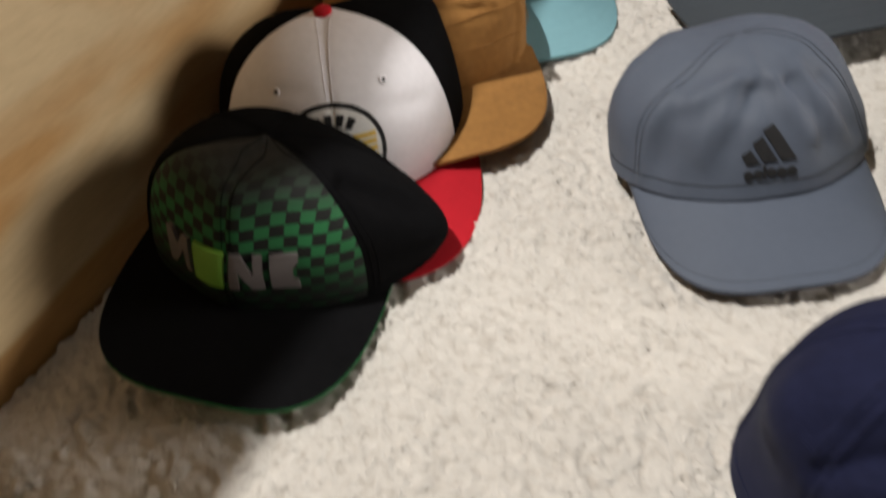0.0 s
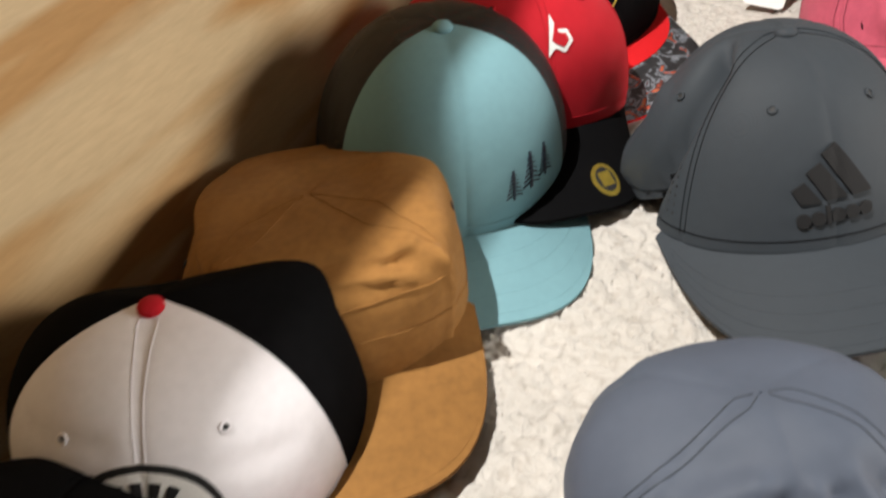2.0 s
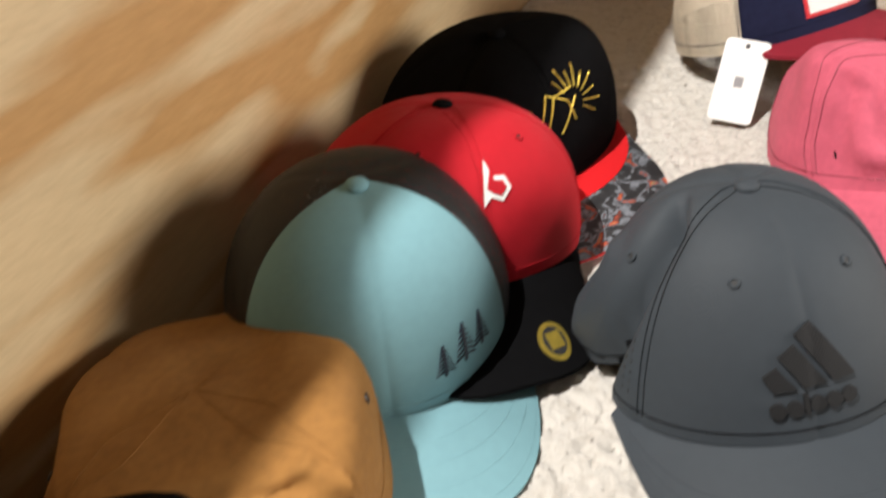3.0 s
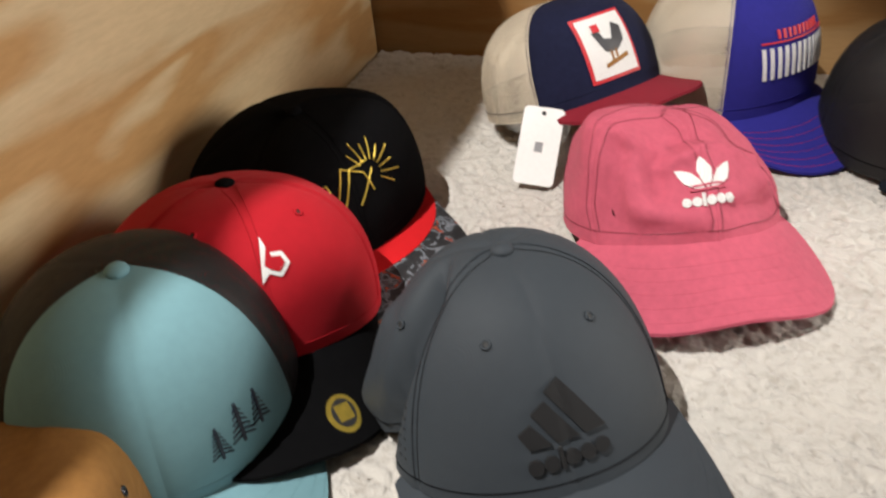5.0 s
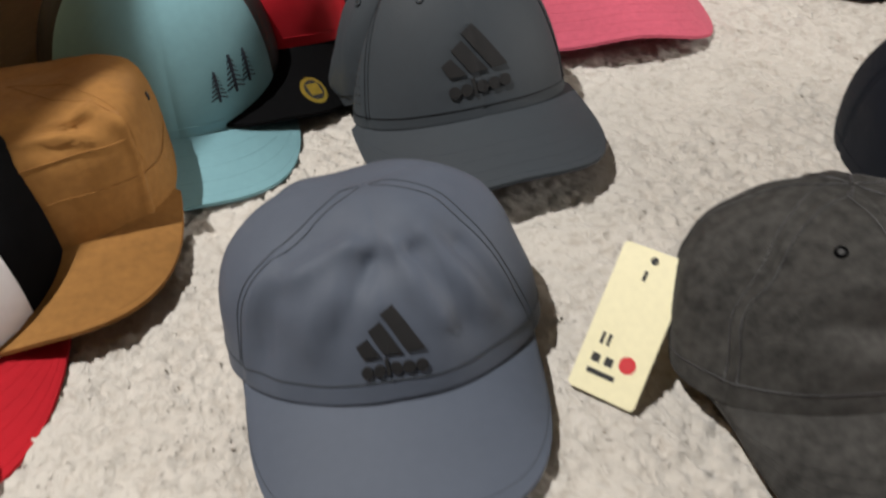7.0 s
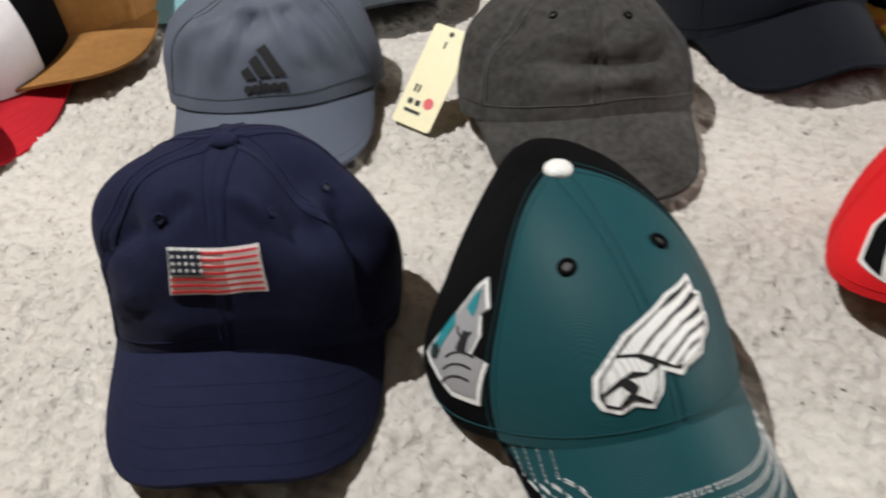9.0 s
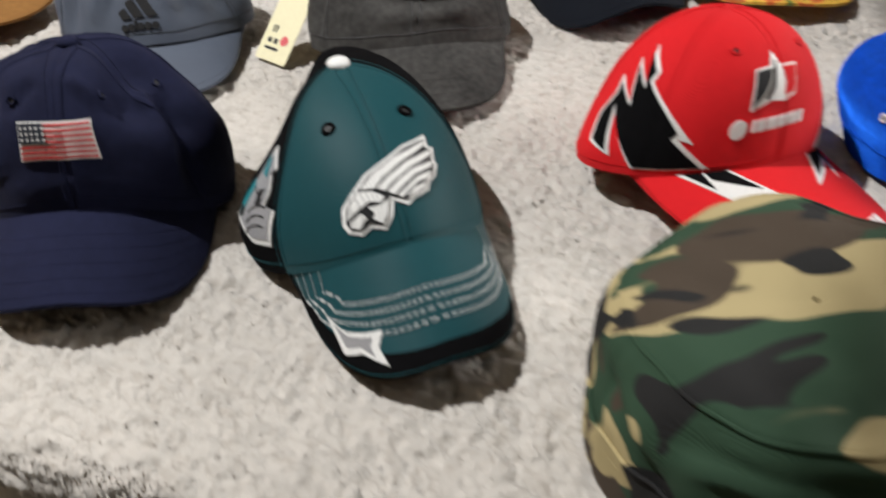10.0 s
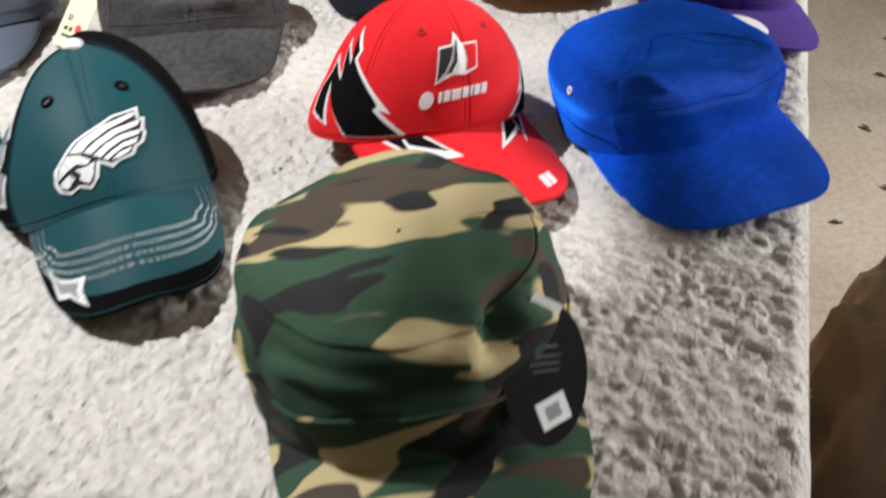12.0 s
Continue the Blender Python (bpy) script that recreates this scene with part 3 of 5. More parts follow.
# ---- the table with its fur throw, the plywood boards and the room ----
TURN = pose(0, 0, 0, 0, 0, -28.1)  # the table lies askew to the world's axes
WALL_U, RIGHT_U, FRONT_V, BACK_V, FLOOR = -0.45, 0.855, 0.135, 1.475, -0.85


def throw_height(u, v):
    """Soft woolly clumps parted by short crooked creases that run across the table."""
    p = Vector((u, v, 0))
    q = Vector((u * 0.72, v * 1.25, 0)) + 0.006 * noise.noise_vector(p * 30)
    a = noise.noise(q * 40)
    b = noise.noise(q * 95 + Vector((5, 1, 0)))
    c = noise.noise(p * 190 + Vector((2, 9, 0)))
    part_a = max(0.0, min(1.0, 0.45 + 2.0 * noise.noise(p * 15 + Vector((0, 3, 2)))))
    part_b = max(0.0, min(1.0, 0.5 + 1.8 * noise.noise(p * 26 + Vector((8, 1, 0)))))
    crease = math.exp(-((a + 0.4 * b + 0.2 * c) / 0.075) ** 2) * part_a
    fold = math.exp(-((noise.noise(q * 80 + Vector((1, 7, 3))) + 0.35 * c) / 0.13) ** 2) * part_b
    return 0.004 * noise.noise(p * 7) + 0.0019 * a + 0.0024 * b + 0.0016 * c + 0.0007 * noise.noise(p * 300) - 0.0046 * crease - 0.0030 * fold


def fur_throw():
    step = 0.0026
    nu = int((RIGHT_U + 0.004 - WALL_U) / step) + 1
    lengths = []
    s = BACK_V
    while s > FRONT_V - 0.55:
        lengths.append(s)
        s -= step
    verts, faces = [], []
    r = 0.024
    for s in lengths:
        for i in range(nu):
            u = WALL_U + 0.003 + i * step
            d = FRONT_V + 0.014 * noise.noise(Vector((u * 5, 0, 4))) - s
            h = throw_height(u, s)
            if d <= 0:
                v, z, ny, nz = s, 0.0, 0.0, 1.0
            elif d < r * math.pi / 2:
                v, z = s + d - r * math.sin(d / r), -r * (1 - math.cos(d / r))
                ny, nz = -math.sin(d / r), math.cos(d / r)
            else:
                drop = d - r * math.pi / 2
                v, z, ny, nz = s + d - r + 0.02 * drop, -r - drop, -1.0, 0.0
            if d > 0:
                h *= 1.3
            edge = max(0.0, (u - RIGHT_U + 0.022) / 0.022)
            z -= 0.045 * edge * edge
            verts.append((u, v + ny * h, z + nz * h - 0.004))
    for j in range(len(lengths) - 1):
        for i in range(nu - 1):
            a = j * nu + i
            faces.append((a, a + nu, a + nu + 1, a + 1))
    ob = mesh_object("fur_throw", verts, faces, FUR)
    ob.matrix_world = TURN
    tagged(ob, "pale grey sherpa fur throw spread over the table", "throw")
    return ob


fur_throw()


def fur_pile(count):
    """Short woollen fibres: close on the flat, longer where the throw hangs down."""
    rng = random.Random(7)
    verts, faces, r = [], [], 0.024
    for i in range(count):
        hang = i % 2 == 0
        u = rng.uniform(WALL_U + 0.01, RIGHT_U - 0.004)
        s = rng.uniform(FRONT_V - 0.32, FRONT_V) if hang else rng.uniform(FRONT_V, BACK_V - 0.01)
        d = FRONT_V - s
        h = throw_height(u, s)
        if d > r * 1.57:
            drop = d - r * math.pi / 2
            o, n = Vector((u, FRONT_V - r + 0.02 * drop - h * 1.3, -0.004 - r - drop)), Vector((0, -1, 0))
        elif d > 0:
            a = d / r
            n = Vector((0, -math.sin(a), math.cos(a)))
            o = Vector((u, FRONT_V - r * math.sin(a), -0.004 - r * (1 - math.cos(a)))) + n * h * 1.3
        else:
            edge = max(0.0, (u - RIGHT_U + 0.022) / 0.022)
            o, n = Vector((u, s, h - 0.0045 - 0.045 * edge * edge)), Vector((0, 0, 1))
        flow = noise.noise_vector(Vector((u, s, 0)) * 22)
        lie = Vector((flow.x + rng.uniform(-0.3, 0.3), flow.y + rng.uniform(-0.3, 0.3), 0))
        if d > 0.02:
            lie = Vector((lie.x * 0.6, 0, -0.8))
        way = (n * rng.uniform(0.02, 0.15) + lie).normalized()
        side = way.cross(n).normalized() * rng.uniform(0.0005, 0.0009)
        long = rng.uniform(0.003, 0.009) if d > 0.06 else rng.uniform(0.002, 0.0042)
        mid = o + way * long * 0.55 + n * 0.0003
        tip = o + way * long - n * rng.uniform(0, 0.0008)
        k = len(verts)
        verts += [o - side, o + side, mid + side * 0.8, mid - side * 0.8, tip]
        faces += [(k, k + 1, k + 2, k + 3), (k + 3, k + 2, k + 4)]
    ob = mesh_object("fur_pile", verts, faces, FUR)
    ob.matrix_world = TURN
    tagged(ob, "loose pale grey woollen fibres of the throw", "fur", kind="stuff")


fur_pile(70000)


def board(name, lo, hi, mat, label, kind="structure", category="wall", bevel=0.004):
    bm = bmesh.new()
    box_bm(bm, lo, hi, bevel)
    me = bpy.data.meshes.new(name)
    bm.to_mesh(me)
    bm.free()
    me.materials.append(mat)
    ob = new(name, me)
    ob.matrix_world = TURN
    tagged(ob, label, category, kind=kind)
    return ob


board("wall_left", (WALL_U - 0.018, -0.45, FLOOR), (WALL_U, BACK_V - 0.003, 1.0), PLY, "pale pine plywood board with wide brown grain")
board("wall_back", (WALL_U - 0.018, BACK_V, FLOOR), (RIGHT_U + 0.02, BACK_V + 0.018, 1.0), PLY_BACK, "brown pine board behind the table")
board("table", (WALL_U + 0.004, FRONT_V + 0.05, FLOOR), (RIGHT_U - 0.04, BACK_V - 0.004, -0.055), PLY_BACK, "wooden table under the fur throw", kind="", category="table")


def room():
    bm = bmesh.new()
    box_bm(bm, (-4, -4, FLOOR - 0.1), (5, 4.5, FLOOR))
    me = bpy.data.meshes.new("floor")
    bm.to_mesh(me)
    bm.free()
    me.materials.append(CONCRETE)
    tagged(new("floor", me), "dusty tan concrete floor with dead leaves", "floor", kind="structure")
    # walls and ceiling out of view, added to close the place and bounce light
    for name, lo, hi in (("wall_north", (-4.1, 4.5, FLOOR), (5.1, 4.6, 3.0)), ("wall_south", (-4.1, -4.1, FLOOR), (5.1, -4, 3.0)),
                         ("wall_west", (-4.1, -4, FLOOR), (-4, 4.5, 3.0)), ("wall_east", (5, -4, FLOOR), (5.1, 4.5, 3.0)), ("ceiling", (-4.1, -4.1, 3.0), (5.1, 4.6, 3.1))):
        bm = bmesh.new()
        box_bm(bm, lo, hi)
        me = bpy.data.meshes.new(name)
        bm.to_mesh(me)
        bm.free()
        me.materials.append(PAINT)
        tagged(new(name, me), "unseen plain grey-beige painted " + name.split("_")[0] + " of the room", name.split("_")[0], kind="structure")


room()


# ---- the caps ----
def six(front, back, sides=None, edge=60):
    sides = sides or back
    return [("front_panel", 0, edge, front), ("front_panel", -edge, 0, front), ("side_panel", edge, 120, sides), ("side_panel", -120, -edge, sides),
            ("back_panel", 120, 180, back), ("back_panel", -180, -120, back)]


def five(front, back, edge=60):
    return [("front_panel", -edge, edge, front), ("side_panel", edge, 120, back), ("side_panel", -120, -edge, back), ("back_panel", 120, 180, back), ("back_panel", -180, -120, back)]


SIX = (0, 60, -60, 120, -120, 180)
BARS = [[(0.000, 0), (0.0115, 0), (0.0035, 0.0125), (-0.004, 0.0085)],
        [(0.0145, 0), (0.0265, 0), (0.0135, 0.0225), (0.005, 0.0175)],
        [(0.0295, 0), (0.0415, 0), (0.0235, 0.032), (0.0145, 0.027)]]


def brim_decal(name, brim, shapes, mat, parent, lift=0.0008, label=""):
    """Flat outlines in the brim's own run (across, outwards), laid on its top."""
    bm = bmesh.new()
    for pts in shapes:
        bm.faces.new([bm.verts.new((u, v, 0)) for u, v in pts])
    bmesh.ops.triangulate(bm, faces=bm.faces[:])
    for _ in range(3):
        bmesh.ops.subdivide_edges(bm, edges=[e for e in bm.edges if e.calc_length() > 0.07], cuts=1)
        bmesh.ops.triangulate(bm, faces=[f for f in bm.faces if len(f.verts) > 3])
    top = bmesh.ops.extrude_face_region(bm, geom=bm.faces[:])
    raised = {v for v in top["geom"] if isinstance(v, bmesh.types.BMVert)}
    for v in bm.verts:
        v.co = brim.at(v.co.x, v.co.y) + Vector((0, 0, lift if v in raised else -0.0004))
    bmesh.ops.recalc_face_normals(bm, faces=bm.faces[:])
    return part(name, bm, mat, parent, label)


def three_bar_mark(thing, crown, th, ph, mat, size, turn=0.0, thick=0.0016):
    surface_decal("emblem", crown, [moved(p, -0.019, 0.006) for p in BARS], mat, thing, th, ph, turn, size, thick, "embroidered three-bar emblem", 0.004)
    word = [moved(p, 0, -0.004) for p in round_word("ooloo" + "o", 0.0092, 0.0006)]
    surface_decal("lettering", crown, word, mat, thing, th, ph, turn, size, thick)


def black_check_cap():
    c = Crown(0.0985, 0.0800, 0.0990, 0.75, 0.48, 0.85, 0.0020, 0.0094, seams=(0, 56, -56, 118, -118, 180), soft=0.003, seed=3,
              moves=((-104, 16, 34, 24, (-0.036, 0.004, 0.004)), (20, 60, 40, 30, (0.004, 0.0, 0.006))), folds=((2, 10, -2, 60, 0.022, 0.008), (-92, 30, -70, 58, 0.007, -0.006)))
    b = Brim(c, 0.0791, 0.0984, 76, 0.0082, square=0.62)
    t = cap("black flat-brimmed cap with green check front beside the plywood", (-0.1152, 0.4772), (-0.2616, -0.9652), c, six(CHECKS, BLACK, edge=56), b, (BLACK, GREEN, GREEN), stitch=BLACK, stitch_at=SIX, tilt=6.49, roll=-10.81)
    letter_n = [(0, 0), (0.006, 0), (0.006, 0.016), (0.0145, 0), (0.022, 0), (0.022, 0.03), (0.0155, 0.03), (0.0155, 0.014), (0.0075, 0.03), (0, 0.03)]
    letter_m = [(0, 0), (0.006, 0), (0.006, 0.017), (0.012, 0.008), (0.018, 0.017), (0.018, 0), (0.024, 0), (0.024, 0.03), (0.018, 0.03), (0.012, 0.02), (0.006, 0.03), (0, 0.03)]
    letter_e = [(0, 0), (0.021, 0), (0.021, 0.0065), (0.0075, 0.0065), (0.0075, 0.0118), (0.017, 0.0118), (0.017, 0.0182), (0.0075, 0.0182), (0.0075, 0.0235), (0.021, 0.0235), (0.021, 0.03), (0, 0.03)]
    for glyph, x in ((letter_m, -0.049), (letter_n, 0.006), (letter_e, 0.033)):
        surface_decal("letter", c, [moved(glyph, x, 0)], TH_STONE, t, 2, 13, thick=0.0030, fine=0.004, label="grey raised letter")
    surface_decal("green_block", c, [rect(-0.020, 0, 0.002, 0.03)], TH_LIME, t, 2, 13, thick=0.0030, fine=0.004, label="lime green square patch")
    stand(t)


def white_front_cap():
    c = Crown(0.1051, 0.1020, 0.1159, 0.8, 0.62, 0.85, 0.0047, -0.0057, seams=SIX, squeeze=0.058, moves=((-108, 48, 26, 22, (-0.010, -0.006, 0.012)), (150, 50, 40, 30, (0, 0, -0.012))), folds=((14, 50, 50, 44, 0.006, -0.0015), (-20, 38, -46, 30, 0.006, -0.0015)))
    b = Brim(c, 0.0794, 0.1112, 74, 0.0101, square=0.66)
    t = cap("white-fronted black cap with red brim and round patch", (-0.0703, 0.6041), (0.0718, -0.9974), c, six(WHITE, BLACK, edge=62), b, (RED, BLACK, RED), rows=(0.2, 0.35, 0.5, 0.65, 0.8, 0.93), row_mat=RED, stitch=WHITE, stitch_at=(0,), eyelets=((30, 48), (-30, 48)), eye_mat=WHITE, knob=RED, tilt=-1.73, roll=-3.98)
    y = 21
    surface_decal("patch_border", c, [ring_pts(0, 0, 0.0315, 0.0315, 40)], TH_BLACK, t, 1, y, size=1.25, thick=0.0012)
    surface_decal("patch_field", c, [ring_pts(0, 0, 0.0285, 0.0285, 40)], TH_WHITE, t, 1, y, size=1.25, thick=0.0018, label="round white embroidered patch")
    surface_decal("yellow_stripe", c, [rect(0.008, -0.006 + 0.0045 * k, 0.0255, -0.003 + 0.0045 * k) for k in range(4)] + [rect(-0.0255, -0.006 + 0.0045 * k, -0.010, -0.003 + 0.0045 * k) for k in range(4)], TH_YELLOW, t, 1, y, size=1.25, thick=0.0023)
    surface_decal("patch_lettering", c, [band_pts(0, 0, 0.0175, 0.0245, 135 - 18 * k, 124 - 18 * k, 3) for k in range(5)] + [band_pts(0, 0, 0.0175, 0.0245, 228 + 17 * k, 239 + 17 * k, 3) for k in range(5)], TH_BLACK, t, 1, y, size=1.25, thick=0.0023)
    surface_decal("patch_picture", c, [ring_pts(0, 0.008, 0.006, 0.006, 12), rect(-0.007, -0.011, 0.007, 0.0005)], TH_DARK, t, 1, y, size=1.25, thick=0.0023)
    surface_decal("patch_picture", c, [rect(-0.003, -0.008, 0.004, -0.003)], TH_YELLOW, t, 1, y, size=1.25, thick=0.0028)
    stand(t)


def tan_cap():
    c = Crown(0.0930, 0.0983, 0.0965, 0.30, 0.20, 0.30, 0.0108, 0.0017, plan=0.62, moves=((120, 40, 45, 30, (-0.012, 0.0, 0.002)), (104, 66, 34, 20, (0.010, 0.0, -0.002)), (180, 60, 40, 24, (0, 0.006, -0.006)), (60, 8, 40, 20, (0.008, 0, 0))), folds=((-48, 30, -40, 66, 0.006, 0.006), (20, 44, 46, 60, 0.006, -0.006), (4, 40, 16, 66, 0.005, 0.005), (-26, 36, -8, 50, 0.006, 0.005), (-30, 50, -14, 62, 0.004, -0.005), (64, 20, 92, 52, 0.007, -0.006), (-50, 0, -50, 44, 0.004, 0.003)), soft=0.005, seed=5, seams=(52, -52, 128, -128), dents=((8, 52, 16, 0.008), (60, 40, 14, 0.006), (-16, 34, 8, 0.006), (-34, 52, 9, 0.007), (26, 36, 7, 0.005), (-6, 72, 9, 0.006)))
    b = Brim(c, 0.0794, 0.0924, 72, 0.0131, square=0.7)
    t = cap("tan canvas five-panel camper cap with soft crown", (0.0072, 0.7122), (0.1444, -0.9895), c, [("front_panel", -52, 52, BROWN), ("side_panel", 52, 128, BROWN), ("side_panel", -128, -52, BROWN), ("back_panel", 128, 180, BROWN), ("back_panel", -180, -128, BROWN)], b, (BROWN, BROWN, BROWN), rows=(0.93,), row_mat=BROWN, stitch=BROWN, stitch_at=(52, -52), eyelets=((88, 20), (-88, 20)), eye_mat=METAL, tilt=5.27, roll=1.98)
    mesh_object("front_seam", *tube_mesh([ring_line(c, 22, -52, 52)], 0.0006, 4), BROWN, t)
    stand(t)


def pale_blue_cap():
    c = Crown(0.1025, 0.0970, 0.1357, 0.8, 0.6, 0.9, 0.0082, 0.0043, seams=SIX)
    b = Brim(c, 0.0772, 0.1015, 72, 0.0099, square=0.68)
    t = cap("pale blue trucker cap with black mesh back", (0.0814, 0.8465), (0.1916, -0.9815), c, six(SKY, BLACK_NET, edge=60), b, (SKY, SKY, SKY), rows=(0.3, 0.5, 0.7, 0.9), row_mat=SKY, stitch=SKY, knob=SKY, tilt=-3.88, roll=-4.41)
    for dx, dy, k in ((-0.0165, -0.006, 1.05), (0.0, 0.001, 1.25), (0.0155, 0.003, 1.1)):
        shape = [rect(-0.0009, -0.0135, 0.0009, 0.012)]
        for n in range(6):
            y, w = 0.0092 - 0.0036 * n, 0.0024 + 0.0009 * n
            shape += [[(0, y - 0.0002), (w, y - 0.0028), (w * 1.02, y - 0.0020), (0, y + 0.0010)], [(0, y - 0.0002), (0, y + 0.0010), (-w * 1.02, y - 0.0020), (-w, y - 0.0028)]]
        surface_decal("tree_motif", c, [moved(p, dx, dy, k) for p in shape], TH_NAVY, t, -31, 19, thick=0.0008, joined=True, label="embroidered dark fir tree")
    stand(t)


def red_cap():
    c = Crown(0.1151, 0.1008, 0.1186, 0.8, 0.62, 0.88, 0.0094, 0.0090, seams=SIX, moves=((90, 45, 40, 30, (0.004, 0, -0.010)),))
    b = Brim(c, 0.0620, 0.0840, 72, 0.0420, square=0.66)
    t = cap("red fitted cap with flat black brim behind the pale blue cap", (0.1348, 0.9290), (0.3385, -0.9410), c, six(RED, RED), b, (BLACK, BLACK, BLACK), stitch=RED, stitch_at=(0, 60, -60), eyelets=((29, 58), (-29, 58), (88, 58)), eye_mat=RED, knob=BLACK, tilt=10.21, roll=-8.41)
    surface_decal("emblem", c, [[(0, 0.02), (0.003, 0.008), (0.012, 0.007), (0.016, -0.002), (0.008, -0.01), (0.0, -0.006), (-0.006, -0.012), (-0.004, 0.0)]], TH_WHITE, t, -2, 38, thick=0.0012, label="white outlined emblem")
    surface_decal("emblem_field", c, [[(0.002, 0.012), (0.004, 0.005), (0.010, 0.004), (0.012, -0.001), (0.007, -0.006), (0.001, -0.003), (-0.002, 0.0)]], RED, t, -2, 38, thick=0.002)
    surface_decal("side_mark", c, [rect(-0.009, -0.008, 0.009, 0.008)], TH_WHITE, t, 84, 38, thick=0.0012, label="small white and dark side mark")
    surface_decal("side_mark", c, [[(-0.006, -0.006), (0.004, -0.006), (0.007, 0.004), (-0.001, 0.0)]], TH_BLACK, t, 84, 38, thick=0.002)
    brim_decal("gold_sticker", b, [[(-0.16 + 0.085 * math.cos(a), 0.70 + 0.19 * math.sin(a)) for a in [math.tau * k / 24 for k in range(24)]]], TH_GOLD, t, 0.0006, "round gold sticker")
    brim_decal("sticker_print", b, [[(-0.16 + 0.062 * math.cos(a), 0.70 + 0.14 * math.sin(a)) for a in [math.tau * k / 24 for k in range(24)]]], INK, t, 0.0011)
    brim_decal("sticker_mark", b, [[(-0.20, 0.62), (-0.12, 0.62), (-0.12, 0.78), (-0.20, 0.78)]], TH_GOLD, t, 0.0016)
    stand(t)


def black_gold_cap():
    c = Crown(0.1232, 0.0995, 0.1141, 0.8, 0.62, 0.85, 0.0020, 0.0046, seams=SIX, moves=((80, 48, 40, 34, (-0.010, 0, -0.022)), (-60, 60, 40, 26, (-0.006, 0, 0.006))))
    b = Brim(c, 0.0790, 0.0971, 72, 0.0128, square=0.66)
    t = cap("black cap with gold line emblem and flower-printed brim", (0.1916, 1.0809), (0.5322, -0.8466), c, six(BLACK, BLACK), b, (FLORAL, FLORAL, SCARLET), stitch=BLACK, stitch_at=(0, 60, -60), knob=BLACK, tilt=-1.51, roll=0.88)
    lines = []
    mt, mp = c.steps(radians(-6), radians(36))

    def on(x, y):
        th, ph = radians(-6) - x / mt, radians(36) + y / mp
        return c.at(th, ph) + c.normal(th, ph) * 0.0008

    for k in range(9):
        a = radians(-40 + 20 * k)
        r0, r1 = 0.012, 0.028 + 0.006 * (k % 2)
        lines.append([on(0.008 + (r0 + (r1 - r0) * f / 5) * math.cos(a), (r0 + (r1 - r0) * f / 5) * math.sin(a)) for f in range(6)])
    for pts in (((-0.030, -0.012), (-0.018, 0.016), (0.002, 0.004), (0.006, -0.014)), ((-0.024, -0.016), (-0.010, 0.012), (0.010, 0.012)), ((-0.05, 0.004), (-0.036, 0.008), (-0.03, -0.012)), ((-0.01, -0.02), (0.006, -0.002), (0.012, 0.004))):
        full = []
        for (x0, y0), (x1, y1) in zip(pts, pts[1:]):
            full += [on(x0 + (x1 - x0) * f / 6, y0 + (y1 - y0) * f / 6) for f in range(7)]
        lines.append(full)
    for line in lines:
        mesh_object("emblem_line", *tube_mesh([line], 0.0008, 5), TH_GOLD, t, "raised gold line")
    brim_decal("red_band", b, [[(u, 0.02) for u in (-0.9, -0.5, 0, 0.5, 0.9)] + [(u, 0.32) for u in (0.9, 0.5, 0, -0.5, -0.9)]], SCARLET, t)
    stand(t)


def grey_blue_cap():
    c = Crown(0.0961, 0.0790, 0.0905, 0.72, 0.6, 0.78, 0.0056, -0.0044, slope=0.08, flare=0.10, soft=0.006, seed=11, seams=(0, 58, -58, 122, -122),
              dents=((10, 46, 16, 0.006), (50, 62, 14, 0.006), (-34, 50, 12, 0.004)), groove=0.0005,
              folds=((26, 14, 14, 56, 0.007, 0.0045), (16, 16, 6, 50, 0.006, -0.0035), (40, 40, 18, 60, 0.007, 0.004), (-18, 18, -8, 56, 0.006, 0.004), (-28, 12, -18, 50, 0.007, -0.0045), (-38, 14, -28, 54, 0.007, 0.004),
                     (-50, 10, -44, 44, 0.006, -0.004), (46, 8, 42, 40, 0.006, -0.004), (56, 6, 56, 50, 0.005, 0.003)))
    b = Brim(c, 0.0711, 0.0861, 74, 0.0296, square=0.64)
    t = cap("grey-blue nylon running cap with soft creased crown", (0.2446, 0.5264), (0.0165, -0.9999), c, six(GREY_BLUE, GREY_BLUE, edge=58), b, (GREY_BLUE, GREY_BLUE, GREY_BLUE), rows=(0.9,), row_mat=DARK_GREY, stitch=DARK_GREY, stitch_at=(58, -58), sew=0.003, tilt=9.79, roll=0.65)
    three_bar_mark(t, c, -1, 8, TH_BLACK, 0.80, 2)
    stand(t)


